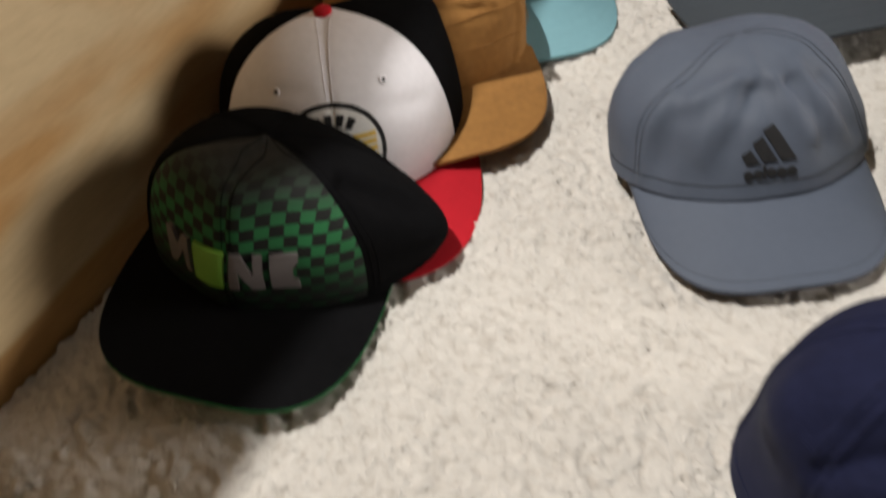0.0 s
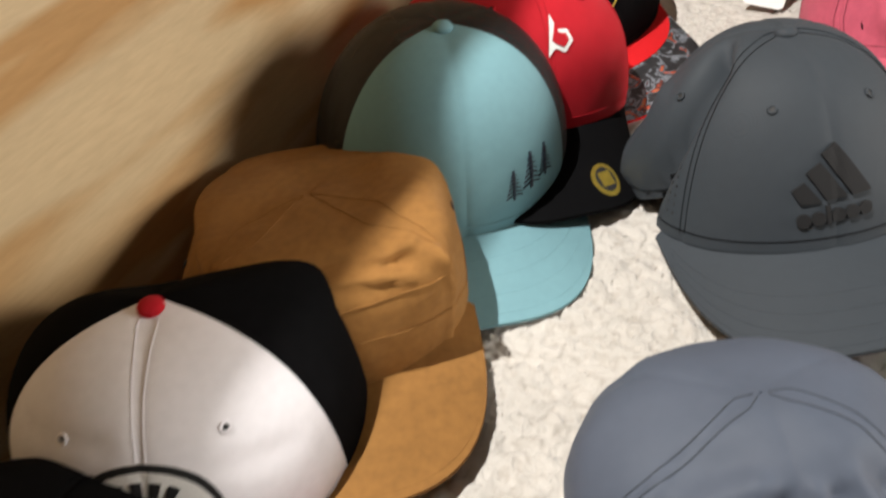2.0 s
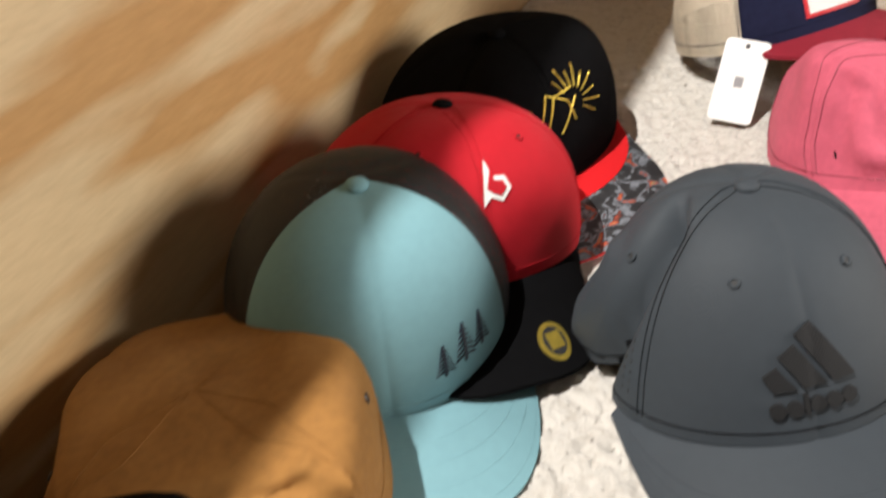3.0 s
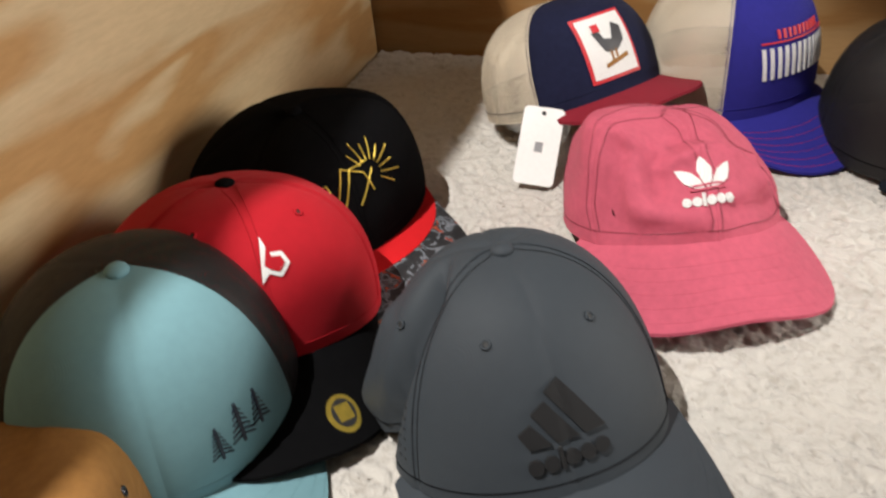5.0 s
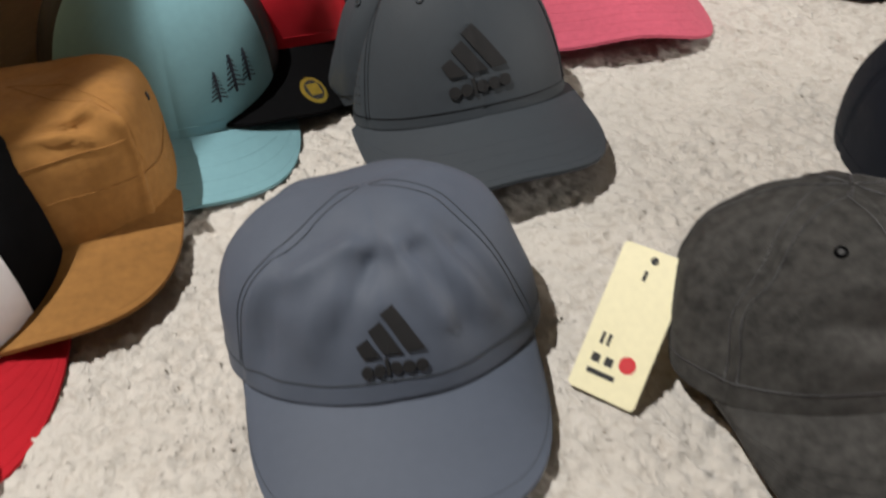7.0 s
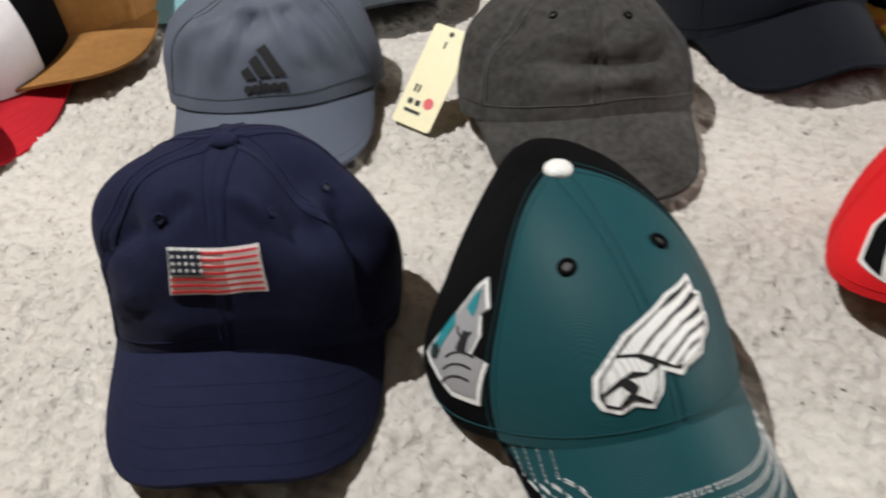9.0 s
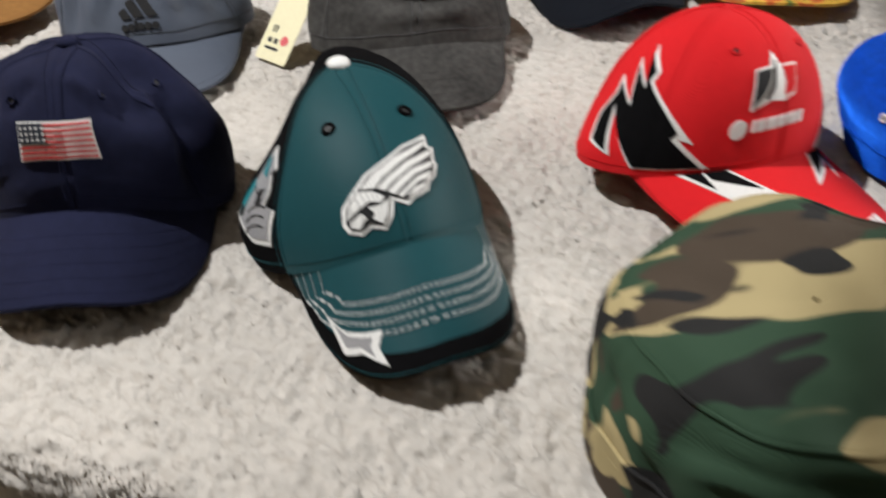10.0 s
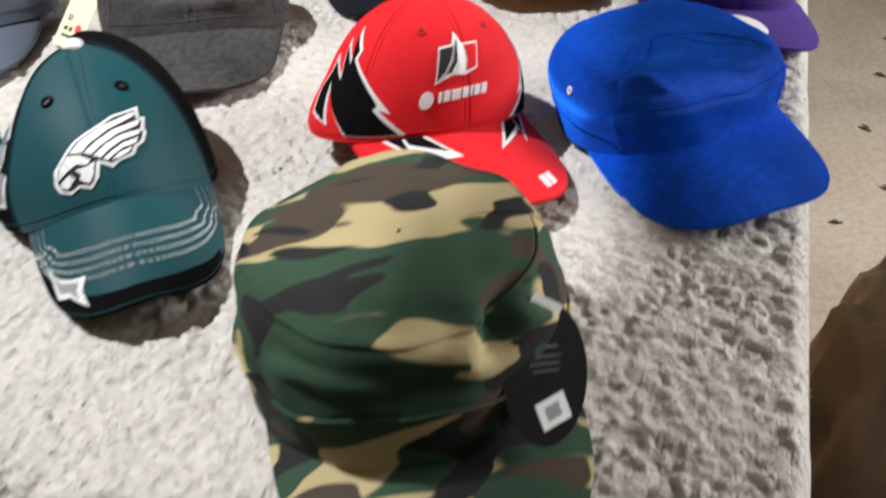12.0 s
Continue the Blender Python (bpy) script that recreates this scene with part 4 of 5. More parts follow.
def slate_cap():
    c = Crown(0.0946, 0.0890, 0.1259, 0.82, 0.66, 0.95, 0.0179, -0.0127, flare=0.09, seams=SIX, dents=((124, 6, 15, -0.022),), groove=0.0010, slope=0.0, folds=((92, 0, 80, 66, 0.010, -0.024), (112, 8, 108, 40, 0.008, 0.006)))
    b = Brim(c, 0.0852, 0.0977, 74, 0.0171, square=0.68)
    t = cap("slate grey structured cap with dark three-bar emblem", (0.3323, 0.7866), (0.1320, -0.9912), c, six(DARK_GREY, DARK_GREY), b, (DARK_GREY, DARK_GREY, DARK_GREY), rows=(0.5, 0.65, 0.8, 0.93), row_mat=DARK_GREY, stitch=BLACK, stitch_at=(60, -60), eyelets=((27, 50), (-27, 50), (90, 45)), eye_mat=DARK_GREY, knob=DARK_GREY, tilt=6.96, roll=0.52)
    surface_decal("perforation", c, [ring_pts(0.006 * i, 0.007 * j, 0.0009, 0.0009, 7) for i in range(2) for j in range(6)], INK, t, 70, 8, thick=0.0004, joined=True, label="rows of small vent holes")
    three_bar_mark(t, c, 1, 13, TH_BLACK, 1.12, 4, 0.0022)
    stand(t)


def pink_cap():
    c = Crown(0.0928, 0.0955, 0.0918, 0.72, 0.5, 0.75, 0.0186, -0.0171, soft=0.007, tape=0.005, slope=0.05, moves=((62, 46, 24, 26, (0.008, 0, 0.012)), (78, 64, 34, 20, (0.012, 0, 0.010)), (-70, 55, 30, 26, (0.010, 0, -0.010))), folds=((36, 10, 42, 56, 0.007, 0.008), (26, 24, 32, 58, 0.007, -0.007), (-2, 56, 26, 40, 0.006, 0.005), (8, 8, 34, 14, 0.006, 0.005), (-10, 12, -40, 10, 0.006, -0.005), (50, 8, 44, 36, 0.005, -0.005), (-26, 46, -40, 20, 0.006, 0.006), (-36, 50, -50, 22, 0.005, -0.006), (-14, 56, -24, 46, 0.004, 0.004), (14, 50, 6, 62, 0.005, 0.004), (-48, 10, -58, 40, 0.005, 0.005)), seed=21, seams=SIX, dents=((-40, 50, 14, 0.006), (30, 35, 12, 0.003), (-24, 62, 7, 0.006), (14, 64, 8, 0.006), (-58, 30, 8, 0.007), (44, 46, 8, 0.006)))
    b = Brim(c, 0.0651, 0.1056, 74, 0.0347, square=0.72)
    t = cap("rose pink washed cotton cap with white leaf emblem", (0.5140, 0.9815), (-0.0094, -1.0000), c, six(PINK, PINK), b, (PINK, PINK, PINK), rows=(0.3, 0.45, 0.6, 0.75, 0.9), row_mat=PINK, stitch=ROSE_THREAD, stitch_at=SIX, sew=0.0042, eyelets=((30, 52), (-30, 52)), eye_mat=PINK, tilt=10.19, roll=-1.89)
    leaf = [(0, -0.010), (0.004, -0.002), (0.0055, 0.006), (0.003, 0.013), (0, 0.017), (-0.003, 0.013), (-0.0055, 0.006), (-0.004, -0.002)]
    shapes = [moved(leaf, 0, 0.004), moved(rotated(leaf, 48, 0, -0.010), -0.002, 0.004), moved(rotated(leaf, -48, 0, -0.010), 0.002, 0.004)]
    surface_decal("emblem", c, shapes, TH_WHITE, t, 2, 29, size=1.02, label="white three-leaf emblem")
    surface_decal("emblem_stripe", c, [rect(-0.014, -0.006, 0.014, -0.0045), rect(-0.012, -0.003, 0.012, -0.0015)], PINK, t, 2, 29, size=1.02, thick=0.002)
    surface_decal("lettering", c, [moved(p, 0, -0.0145) for p in round_word("ooloo" + "o", 0.0088, 0.0008)], TH_WHITE, t, 2, 29, size=1.02)
    stand(t)


def charcoal_cap():
    c = Crown(0.0974, 0.0671, 0.0889, 0.72, 0.52, 0.72, 0.0092, -0.0199, soft=0.007, tape=0.0052, slope=0.04, moves=((56, 52, 26, 24, (-0.012, 0, -0.010)),), folds=((-40, 24, 30, 22, 0.006, -0.005), (-30, 14, 20, 12, 0.005, 0.004), (-44, 40, -20, 34, 0.006, 0.005), (10, 40, 34, 34, 0.005, 0.004), (66, 10, 70, 44, 0.006, -0.006), (-24, 50, -6, 42, 0.005, -0.005)), seed=31, seams=SIX, dents=((0, 22, 12, 0.005), (-45, 55, 14, 0.004)))
    b = Brim(c, 0.0681, 0.0831, 74, 0.0368, square=0.72)
    t = cap("washed charcoal cotton cap with a pale hang tag", (0.5001, 0.4443), (0.0127, -0.9999), c, six(CHARCOAL, CHARCOAL), b, (CHARCOAL, CHARCOAL, CHARCOAL), rows=(0.45, 0.56, 0.67, 0.78, 0.89), row_mat=CHARCOAL, stitch=TH_DARK, stitch_at=SIX, sew=0.0044, eyelets=((28, 56), (-28, 56)), eye_mat=BLACK, tilt=12.06, roll=-1.52)
    stand(t)


def navy_flag_cap():
    c = Crown(0.0878, 0.0736, 0.1268, 0.8, 0.58, 0.85, 0.0346, 0.0048, soft=0.004, tape=0.005, slope=0.05, moves=((84, 44, 26, 20, (0.008, 0, 0.003)), (86, 12, 26, 14, (-0.008, 0, 0)), (-64, 58, 30, 24, (0.012, 0, -0.010)), (-100, 18, 26, 18, (-0.010, 0, 0))), folds=((-46, 12, -62, 50, 0.006, 0.006), (-58, 10, -74, 44, 0.006, -0.007), (18, 60, 26, 46, 0.005, -0.004), (-14, 62, -24, 50, 0.005, 0.004), (44, 44, 60, 30, 0.006, -0.006), (-30, 10, 30, 9, 0.004, 0.003), (34, 20, 52, 14, 0.005, 0.004)), seed=41, seams=SIX, dents=((54, 46, 13, 0.008), (-40, 44, 9, 0.006), (-72, 30, 10, 0.006)))
    b = Brim(c, 0.0617, 0.0807, 74, 0.0321, square=0.72)
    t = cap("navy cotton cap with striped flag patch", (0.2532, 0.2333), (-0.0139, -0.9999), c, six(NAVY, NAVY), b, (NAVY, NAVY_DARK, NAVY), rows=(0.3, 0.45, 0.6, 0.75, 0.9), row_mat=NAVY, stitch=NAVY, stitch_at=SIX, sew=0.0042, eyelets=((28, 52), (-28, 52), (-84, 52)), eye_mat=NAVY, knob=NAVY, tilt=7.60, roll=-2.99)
    w, h = 0.0240, 0.0124
    surface_decal("flag_patch", c, [rect(-w, -h, w, h)], TH_WHITE, t, 2, 29, thick=0.0011, label="embroidered red, white and blue flag")
    s = 2 * (h - 0.0012) / 13
    surface_decal("flag_stripe", c, [rect(-w + 0.0012, -h + 0.0012 + 2 * k * s, w - 0.0012, -h + 0.0012 + (2 * k + 0.74) * s) for k in range(7)], TH_RED, t, 2, 29, thick=0.0017)
    surface_decal("flag_canton", c, [rect(-w + 0.0012, -0.0012, -0.006, h - 0.0012)], TH_NAVY, t, 2, 29, thick=0.0022)
    surface_decal("flag_star", c, [ring_pts(-w + 0.0035 + 0.0036 * i, 0.0012 + 0.0035 * j, 0.0009, 0.0009, 6) for i in range(5) for j in range(4)], TH_WHITE, t, 2, 29, thick=0.0027, joined=True)
    stand(t)


def teal_cap():
    c = Crown(0.0792, 0.1062, 0.1086, 0.85, 0.66, 0.95, 0.0477, -0.0394, seams=SIX, groove=0.0005, moves=((124, 46, 46, 34, (-0.016, 0.006, -0.016)), (88, 14, 26, 20, (0.018, 0, -0.004))))
    b = Brim(c, 0.0634, 0.0676, 74, 0.0372, square=0.74)
    t = cap("teal and black cap with white stitching and wing emblem", (0.4478, 0.1814), (0.2589, -0.9659), c, six(TEAL, BLACK), b, (TEAL, BLACK, BLACK), stitch=TEAL, stitch_at=(60, -60, 0), knob=TH_WHITE, knob_r=0.0082, tilt=4.01, roll=-0.90)
    for th in (28, -28):
        eyelet(c, th, 55, BLACK, t, 0.0046)
    lines = []
    for v, side in ((0.40, 0.60), (0.49, 0.67), (0.58, 0.74), (0.67, 0.81)):
        for dv in (-0.012, 0.012):
            run = [(-side, 0.03 + (v - 0.13) * k / 24) for k in range(24)]
            run += [(-side + 0.12 * math.sin(a), v + dv - 0.10 * math.cos(a)) for a in [math.pi / 2 * k / 8 for k in range(9)]]
            run += [(-side + 0.12 + (2 * side - 0.24) * k / 110, v + dv) for k in range(1, 110)]
            run += [(side - 0.12 * math.cos(a), v + dv - 0.10 * math.sin(a)) for a in [math.pi / 2 * k / 8 for k in range(9)]]
            run += [(side, v - 0.10 - (v - 0.13) * k / 24) for k in range(1, 24)]
            lines.append([b.at(u, w) + Vector((0, 0, 0.0004)) for u, w in run])
    mesh_object("white_stitching", *tube_mesh([d for line in lines for d in dashes(line)], 0.00033, 4), TH_WHITE, t, "rows of white stitching")
    brim_decal("black_edge", b, [[(0.99, 0.02), (0.90, 0.02), (0.84, 0.45), (0.66, 0.72), (0.36, 0.82), (0.05, 0.86), (-0.3, 0.84), (-0.6, 0.90), (-0.6, 0.99), (-0.3, 0.99), (0.05, 0.99), (0.36, 0.99), (0.66, 0.99), (0.99, 0.99)]], BLACK, t, 0.0006)
    k, ky = 0.00031, 0.00024
    border = [(-112, -70), (-105, -30), (-70, 15), (-45, 45), (-15, 65), (45, 100), (108, 105), (104, 70), (118, 65), (107, 30), (112, 23), (98, -5), (80, -15), (70, -35), (35, -45), (20, -57), (-5, -37), (-15, -75), (-35, -102), (-60, -90), (-80, -102), (-105, -90)]
    inner = [(-103, -67), (-96, -33), (-64, 9), (-40, 38), (-12, 57), (47, 91), (98, 96), (95, 71), (107, 61), (97, 30), (102, 23), (91, 1), (74, -8), (64, -27), (33, -36), (21, -45), (-10, -23), (-24, -73), (-37, -91), (-58, -79), (-79, -92), (-97, -84)]
    feathers = [[(-60, 8), (-30, 40), (20, 72), (94, 90), (92, 78), (30, 56), (-14, 26), (-34, 4)],
                [(-30, 2), (0, 28), (40, 52), (102, 62), (96, 47), (46, 36), (4, 10), (-16, -8)],
                [(-12, -12), (16, 12), (50, 30), (96, 32), (92, 20), (52, 14), (20, -6), (0, -24)],
                [(4, -28), (30, -8), (54, 6), (88, 10), (78, -4), (50, -8), (26, -24), (12, -36)],
                [(20, -38), (40, -20), (68, -12), (60, -24), (36, -34)],
                [(-98, -60), (-92, -34), (-66, 2), (-40, -2), (-20, -22), (-30, -34), (-50, -26), (-74, -40)],
                [(-96, -78), (-94, -66), (-70, -50), (-62, -64), (-80, -86)],
                [(-56, -40), (-32, -40), (-14, -30), (-24, -68), (-36, -86), (-52, -70), (-46, -56)]]
    surface_decal("emblem_border", c, [[(x * k, y * ky) for x, y in border]], TH_WHITE, t, 1, 26, thick=0.001)
    surface_decal("emblem_shadow", c, [[(x * k, y * ky) for x, y in inner]], TH_BLACK, t, 1, 26, thick=0.0016)
    surface_decal("emblem_feather", c, [[(x * k, y * ky) for x, y in p] for p in feathers], TH_WHITE, t, 1, 26, thick=0.0024, label="white feather of the wing emblem")
    side = [(-0.022, -0.016), (-0.010, -0.020), (0.002, -0.027), (0.018, -0.028), (0.020, -0.008), (0.010, -0.006), (0.012, 0.004), (0.008, 0.014), (0.012, 0.018), (0.004, 0.030), (-0.002, 0.024), (-0.008, 0.012), (-0.013, 0.0)]
    surface_decal("side_emblem_border", c, [side], TH_WHITE, t, 74, 27, size=1.2, thick=0.001)
    surface_decal("side_emblem", c, [side], TH_GREY, t, 74, 27, size=1.06, thick=0.0016, label="white, grey and teal side emblem")
    surface_decal("side_emblem_fill", c, [[(-0.018, -0.013), (-0.012, -0.014), (-0.006, 0.004), (-0.010, 0.008)], [(-0.002, 0.014), (0.005, 0.012), (0.004, 0.026), (0.0, 0.021)]], TH_TEAL, t, 74, 27, size=1.1, thick=0.0022)
    arcs = [band_pts(0.008, -0.034 + 0.006 * n, 0.0155, 0.0163, 70, 140, 8) for n in range(3)]
    surface_decal("side_emblem_line", c, arcs + [band_pts(-0.014, -0.012, 0.0030, 0.0040, 0, 350, 14), band_pts(0.002, 0.006, 0.0050, 0.0060, 200, 350, 8), [(0.001, -0.006), (0.008, -0.007), (0.006, 0.004), (0.002, 0.004)]],
                  TH_BLACK, t, 74, 27, size=1.1, thick=0.0022)
    brim_decal("brim_emblem", b, [[(0.62, 0.58), (0.50, 0.68), (0.27, 0.64), (0.31, 0.78), (0.27, 0.93), (0.42, 0.84), (0.55, 0.92)]], TH_WHITE, t, 0.0010, "white and grey brim emblem")
    brim_decal("brim_emblem_fill", b, [[(0.58, 0.64), (0.50, 0.72), (0.34, 0.70), (0.36, 0.78), (0.34, 0.86), (0.42, 0.79), (0.52, 0.84)]], TH_GREY, t, 0.0016)
    stand(t)


def scarlet_cap():
    c = Crown(0.0890, 0.0782, 0.1070, 0.96, 0.76, 0.98, 0.0161, 0.0045, seams=SIX, groove=0.0005, moves=((92, 4, 26, 16, (0.014, -0.004, 0.0)),))
    b = Brim(c, 0.0824, 0.0811, 74, 0.0278, square=0.72)
    t = cap("scarlet cap with black and white zigzag sides", (0.7066, 0.2193), (0.3011, -0.9536), c, six(SCARLET, SCARLET), b, (SCARLET, SCARLET, SCARLET), rows=(0.9,), row_mat=SCARLET, stitch=SCARLET, stitch_at=SIX, eyelets=((28, 55), (-28, 55)), eye_mat=SCARLET, tilt=8.65, roll=-7.45)
    zig = [(-0.023, 0.054), (-0.012, 0.037), (-0.014, 0.029), (0.004, 0.008), (0.021, -0.012), (0.011, -0.008), (0.034, -0.031), (-0.011, -0.031), (-0.034, 0.008), (-0.025, -0.024), (-0.042, -0.018), (-0.046, 0.0), (-0.040, 0.014), (-0.040, 0.027), (-0.0255, 0.013), (-0.031, 0.042), (-0.019, 0.027)]
    core = [(-0.0222, 0.047), (-0.0145, 0.036), (-0.0165, 0.029), (0.003, 0.0055), (0.010, -0.004), (0.007, -0.008), (0.029, -0.030), (-0.010, -0.030), (-0.036, 0.010), (-0.0285, -0.021), (-0.040, -0.016), (-0.0435, 0.0), (-0.0375, 0.015), (-0.0375, 0.022), (-0.0235, 0.010), (-0.0285, 0.036), (-0.018, 0.023)]
    for th, flip in ((58, 1), (-58, -1)):
        for name, pts, mat, thick, label in (("zigzag_border", zig, TH_WHITE, 0.0008, ""), ("zigzag", core, BLACK, 0.0014, "black zigzag with white border")):
            side = [(x * 1.2 * flip, y) for x, y in pts]
            surface_decal(name, c, [side if flip > 0 else side[::-1]], mat, t, th, 20, thick=thick, label=label)
        for name, shapes, mat, lift in (("brim_zigzag_border", [[(0.66, 0.02), (0.40, 0.36), (0.47, 0.16), (0.12, 0.34), (0.32, 0.02)]], TH_WHITE, 0.0006),
                                        ("brim_zigzag", [[(0.62, 0.02), (0.46, 0.24), (0.49, 0.02)], [(0.47, 0.02), (0.45, 0.12), (0.20, 0.26), (0.35, 0.02)]], BLACK, 0.0012)):
            brim_decal(name, b, [[(u * flip, v) for u, v in p] for p in shapes], mat, t, lift)
    th, ph = 6, 31
    surface_decal("emblem_border", c, [[(-0.018, -0.008), (-0.012, 0.019), (-0.001, 0.021), (0.002, 0.031), (0.007, 0.021), (0.021, 0.021), (0.018, 0.001), (0.008, -0.003), (-0.003, -0.002)]], TH_WHITE, t, th, ph, thick=0.0008)
    surface_decal("emblem", c, [[(-0.0165, -0.006), (-0.0110, 0.0175), (-0.0005, 0.019), (-0.004, 0.009), (-0.009, 0.0015)]], TH_BLACK, t, th, ph, thick=0.0016, label="black and white sail emblem")
    surface_decal("emblem_field", c, [[(0.0085, 0.0195), (0.0196, 0.0195), (0.0168, 0.0022), (0.0085, 0.0), (0.0105, 0.009)]], SCARLET, t, th, ph, thick=0.0014)
    surface_decal("emblem_line", c, [[(-0.007, 0.0), (-0.001, 0.008), (0.0025, 0.024), (0.0032, 0.024), (0.0008, 0.007), (-0.005, -0.001)]], TH_BLACK, t, th, ph, thick=0.0016)
    word = [ring_pts(-0.0255, -0.017, 0.0058, 0.0062, 16)] + [moved(p, 0.005, -0.0165) for p in letters([0.0025, 0.005, 0.0075, 0.005, 0.002, 0.005, 0.005], 0.0075, 0.0016)]
    surface_decal("lettering", c, word, TH_WHITE, t, 4, 31, turn=4, thick=0.0012, lean=0.25, label="white raised lettering bars")
    brim_decal("brim_number", b, [[(-0.31, 0.76), (-0.26, 0.76), (-0.26, 0.90), (-0.31, 0.90)], [(-0.24, 0.76), (-0.19, 0.76), (-0.19, 0.90), (-0.24, 0.90)]], TH_WHITE, t, 0.001)
    stand(t)


def velvet_cap():
    c = Crown(0.0929, 0.0911, 0.0687, 0.42, 0.26, 0.42, 0.0187, -0.0147, soft=0.004, seed=51, plan=0.75, seams=(50, -50, 130, -130), folds=((-50, 27, 50, 27, 0.004, 0.003), (-46, 10, 20, 6, 0.006, -0.004), (-40, 14, 46, 15, 0.006, 0.004), (-20, 50, -10, 70, 0.006, -0.004), (20, 46, 30, 64, 0.006, 0.004), (50, 4, 50, 56, 0.004, 0.003), (-50, 4, -50, 56, 0.004, 0.003)))
    b = Brim(c, 0.0721, 0.0869, 74, 0.0203, square=0.66)
    t = cap("bright blue velvet five-panel cap", (0.9186, 0.1941), (0.1271, -0.9919), c, [("front_panel", -50, 50, VELVET), ("side_panel", 50, 130, VELVET), ("side_panel", -130, -50, VELVET), ("back_panel", 130, 180, VELVET), ("back_panel", -180, -130, VELVET)], b, (VELVET, VELVET, VELVET), rows=(0.95,), row_mat=VELVET, stitch=VELVET, stitch_at=(50, -50), eyelets=((84, 24), (-84, 24)), eye_mat=PAPER, tilt=4.61, roll=4.71)
    mesh_object("front_seam", *tube_mesh([ring_line(c, 24, -50, 50)], 0.0011, 5), VELVET, t)
    stand(t)


def camo_cap():
    c = Crown(0.1004, 0.0957, 0.1005, 0.36, 0.34, 0.42, 0.0095, 0.0005, soft=0.008, seed=61, seams=(90, -90), folds=((-24, 34, -34, 56, 0.010, -0.010), (-12, 36, -22, 60, 0.008, 0.006), (-48, 24, -38, 50, 0.008, 0.006), (20, 24, 50, 30, 0.008, 0.005), (10, 18, 40, 20, 0.007, -0.005), (-30, 14, 0, 22, 0.007, -0.005), (60, 14, 88, 26, 0.007, -0.006), (-180, 60, 180, 60, 0.004, 0.002)), dents=((-28, 60, 14, 0.012), (10, 30, 14, 0.008), (-60, 40, 16, 0.008), (45, 35, 12, 0.006)))
    b = Brim(c, 0.0609, 0.0933, 76, 0.0077, square=0.66)
    t = cap("woodland camouflage military cap with black hang tag", (0.6570, -0.0368), (0.0634, -0.9980), c, [("front_panel", -90, 90, CAMO), ("back_panel", 90, 270, CAMO)], b, (CAMO, CAMO, CAMO), rows=(0.88,), row_mat=CAMO, stitch=CAMO, tilt=-0.08, roll=2.05)
    mesh_object("band_seam", *tube_mesh([ring_line(c, 9, -180, 180, n=90, lift=0.0008)], 0.0013, 5), CAMO, t)
    mesh_object("top_seam", *tube_mesh([ring_line(c, 58, -180, 180, n=90, lift=0.0004)], 0.0013, 5), CAMO, t)
    stand(t)


def patch_trucker_cap():
    c = Crown(0.0959, 0.0996, 0.1067, 0.75, 0.5, 0.8, 0.0070, -0.0045, seams=(60, -60, 120, -120, 180))
    b = Brim(c, 0.0480, 0.0800, 66, 0.0120, square=0.68)
    t = cap("navy trucker cap with cream mesh back and framed patch", (0.4914, 1.2037), (0.4261, -0.9047), c, five(NAVY, BEIGE_NET), b, (DARK_RED, DARK_RED, DARK_RED), rows=(0.9,), row_mat=DARK_RED, stitch=NAVY, stitch_at=(60, -60), tilt=21.09, roll=-0.59)
    for name, w, h, mat, thick in (("patch_border", 0.028, 0.034, TH_RED, 0.001), ("patch_field", 0.0245, 0.0305, TH_WHITE, 0.0018)):
        surface_decal(name, c, [rect(-w, -h, w, h)], mat, t, 9, 24, thick=thick, label="red-framed white patch" if name == "patch_border" else "")
    surface_decal("patch_picture", c, [[(-0.014, 0.014), (-0.008, 0.018), (-0.004, 0.006), (0.004, 0.004), (0.010, 0.020), (0.018, 0.014), (0.016, 0.0), (0.006, -0.008), (-0.006, -0.007), (-0.010, 0.002)]], TH_DARK, t, 9, 24, thick=0.0024)
    surface_decal("patch_picture", c, [rect(-0.012, 0.014, -0.005, 0.022)], TH_RED, t, 9, 24, thick=0.003)
    surface_decal("patch_picture", c, [[(-0.010, -0.022), (0.016, -0.016), (0.016, -0.012), (-0.010, -0.018)], rect(-0.002, -0.016, 0.0, -0.006), rect(0.003, -0.014, 0.005, -0.006)], BROWN, t, 9, 24, thick=0.0024)
    stand(t)


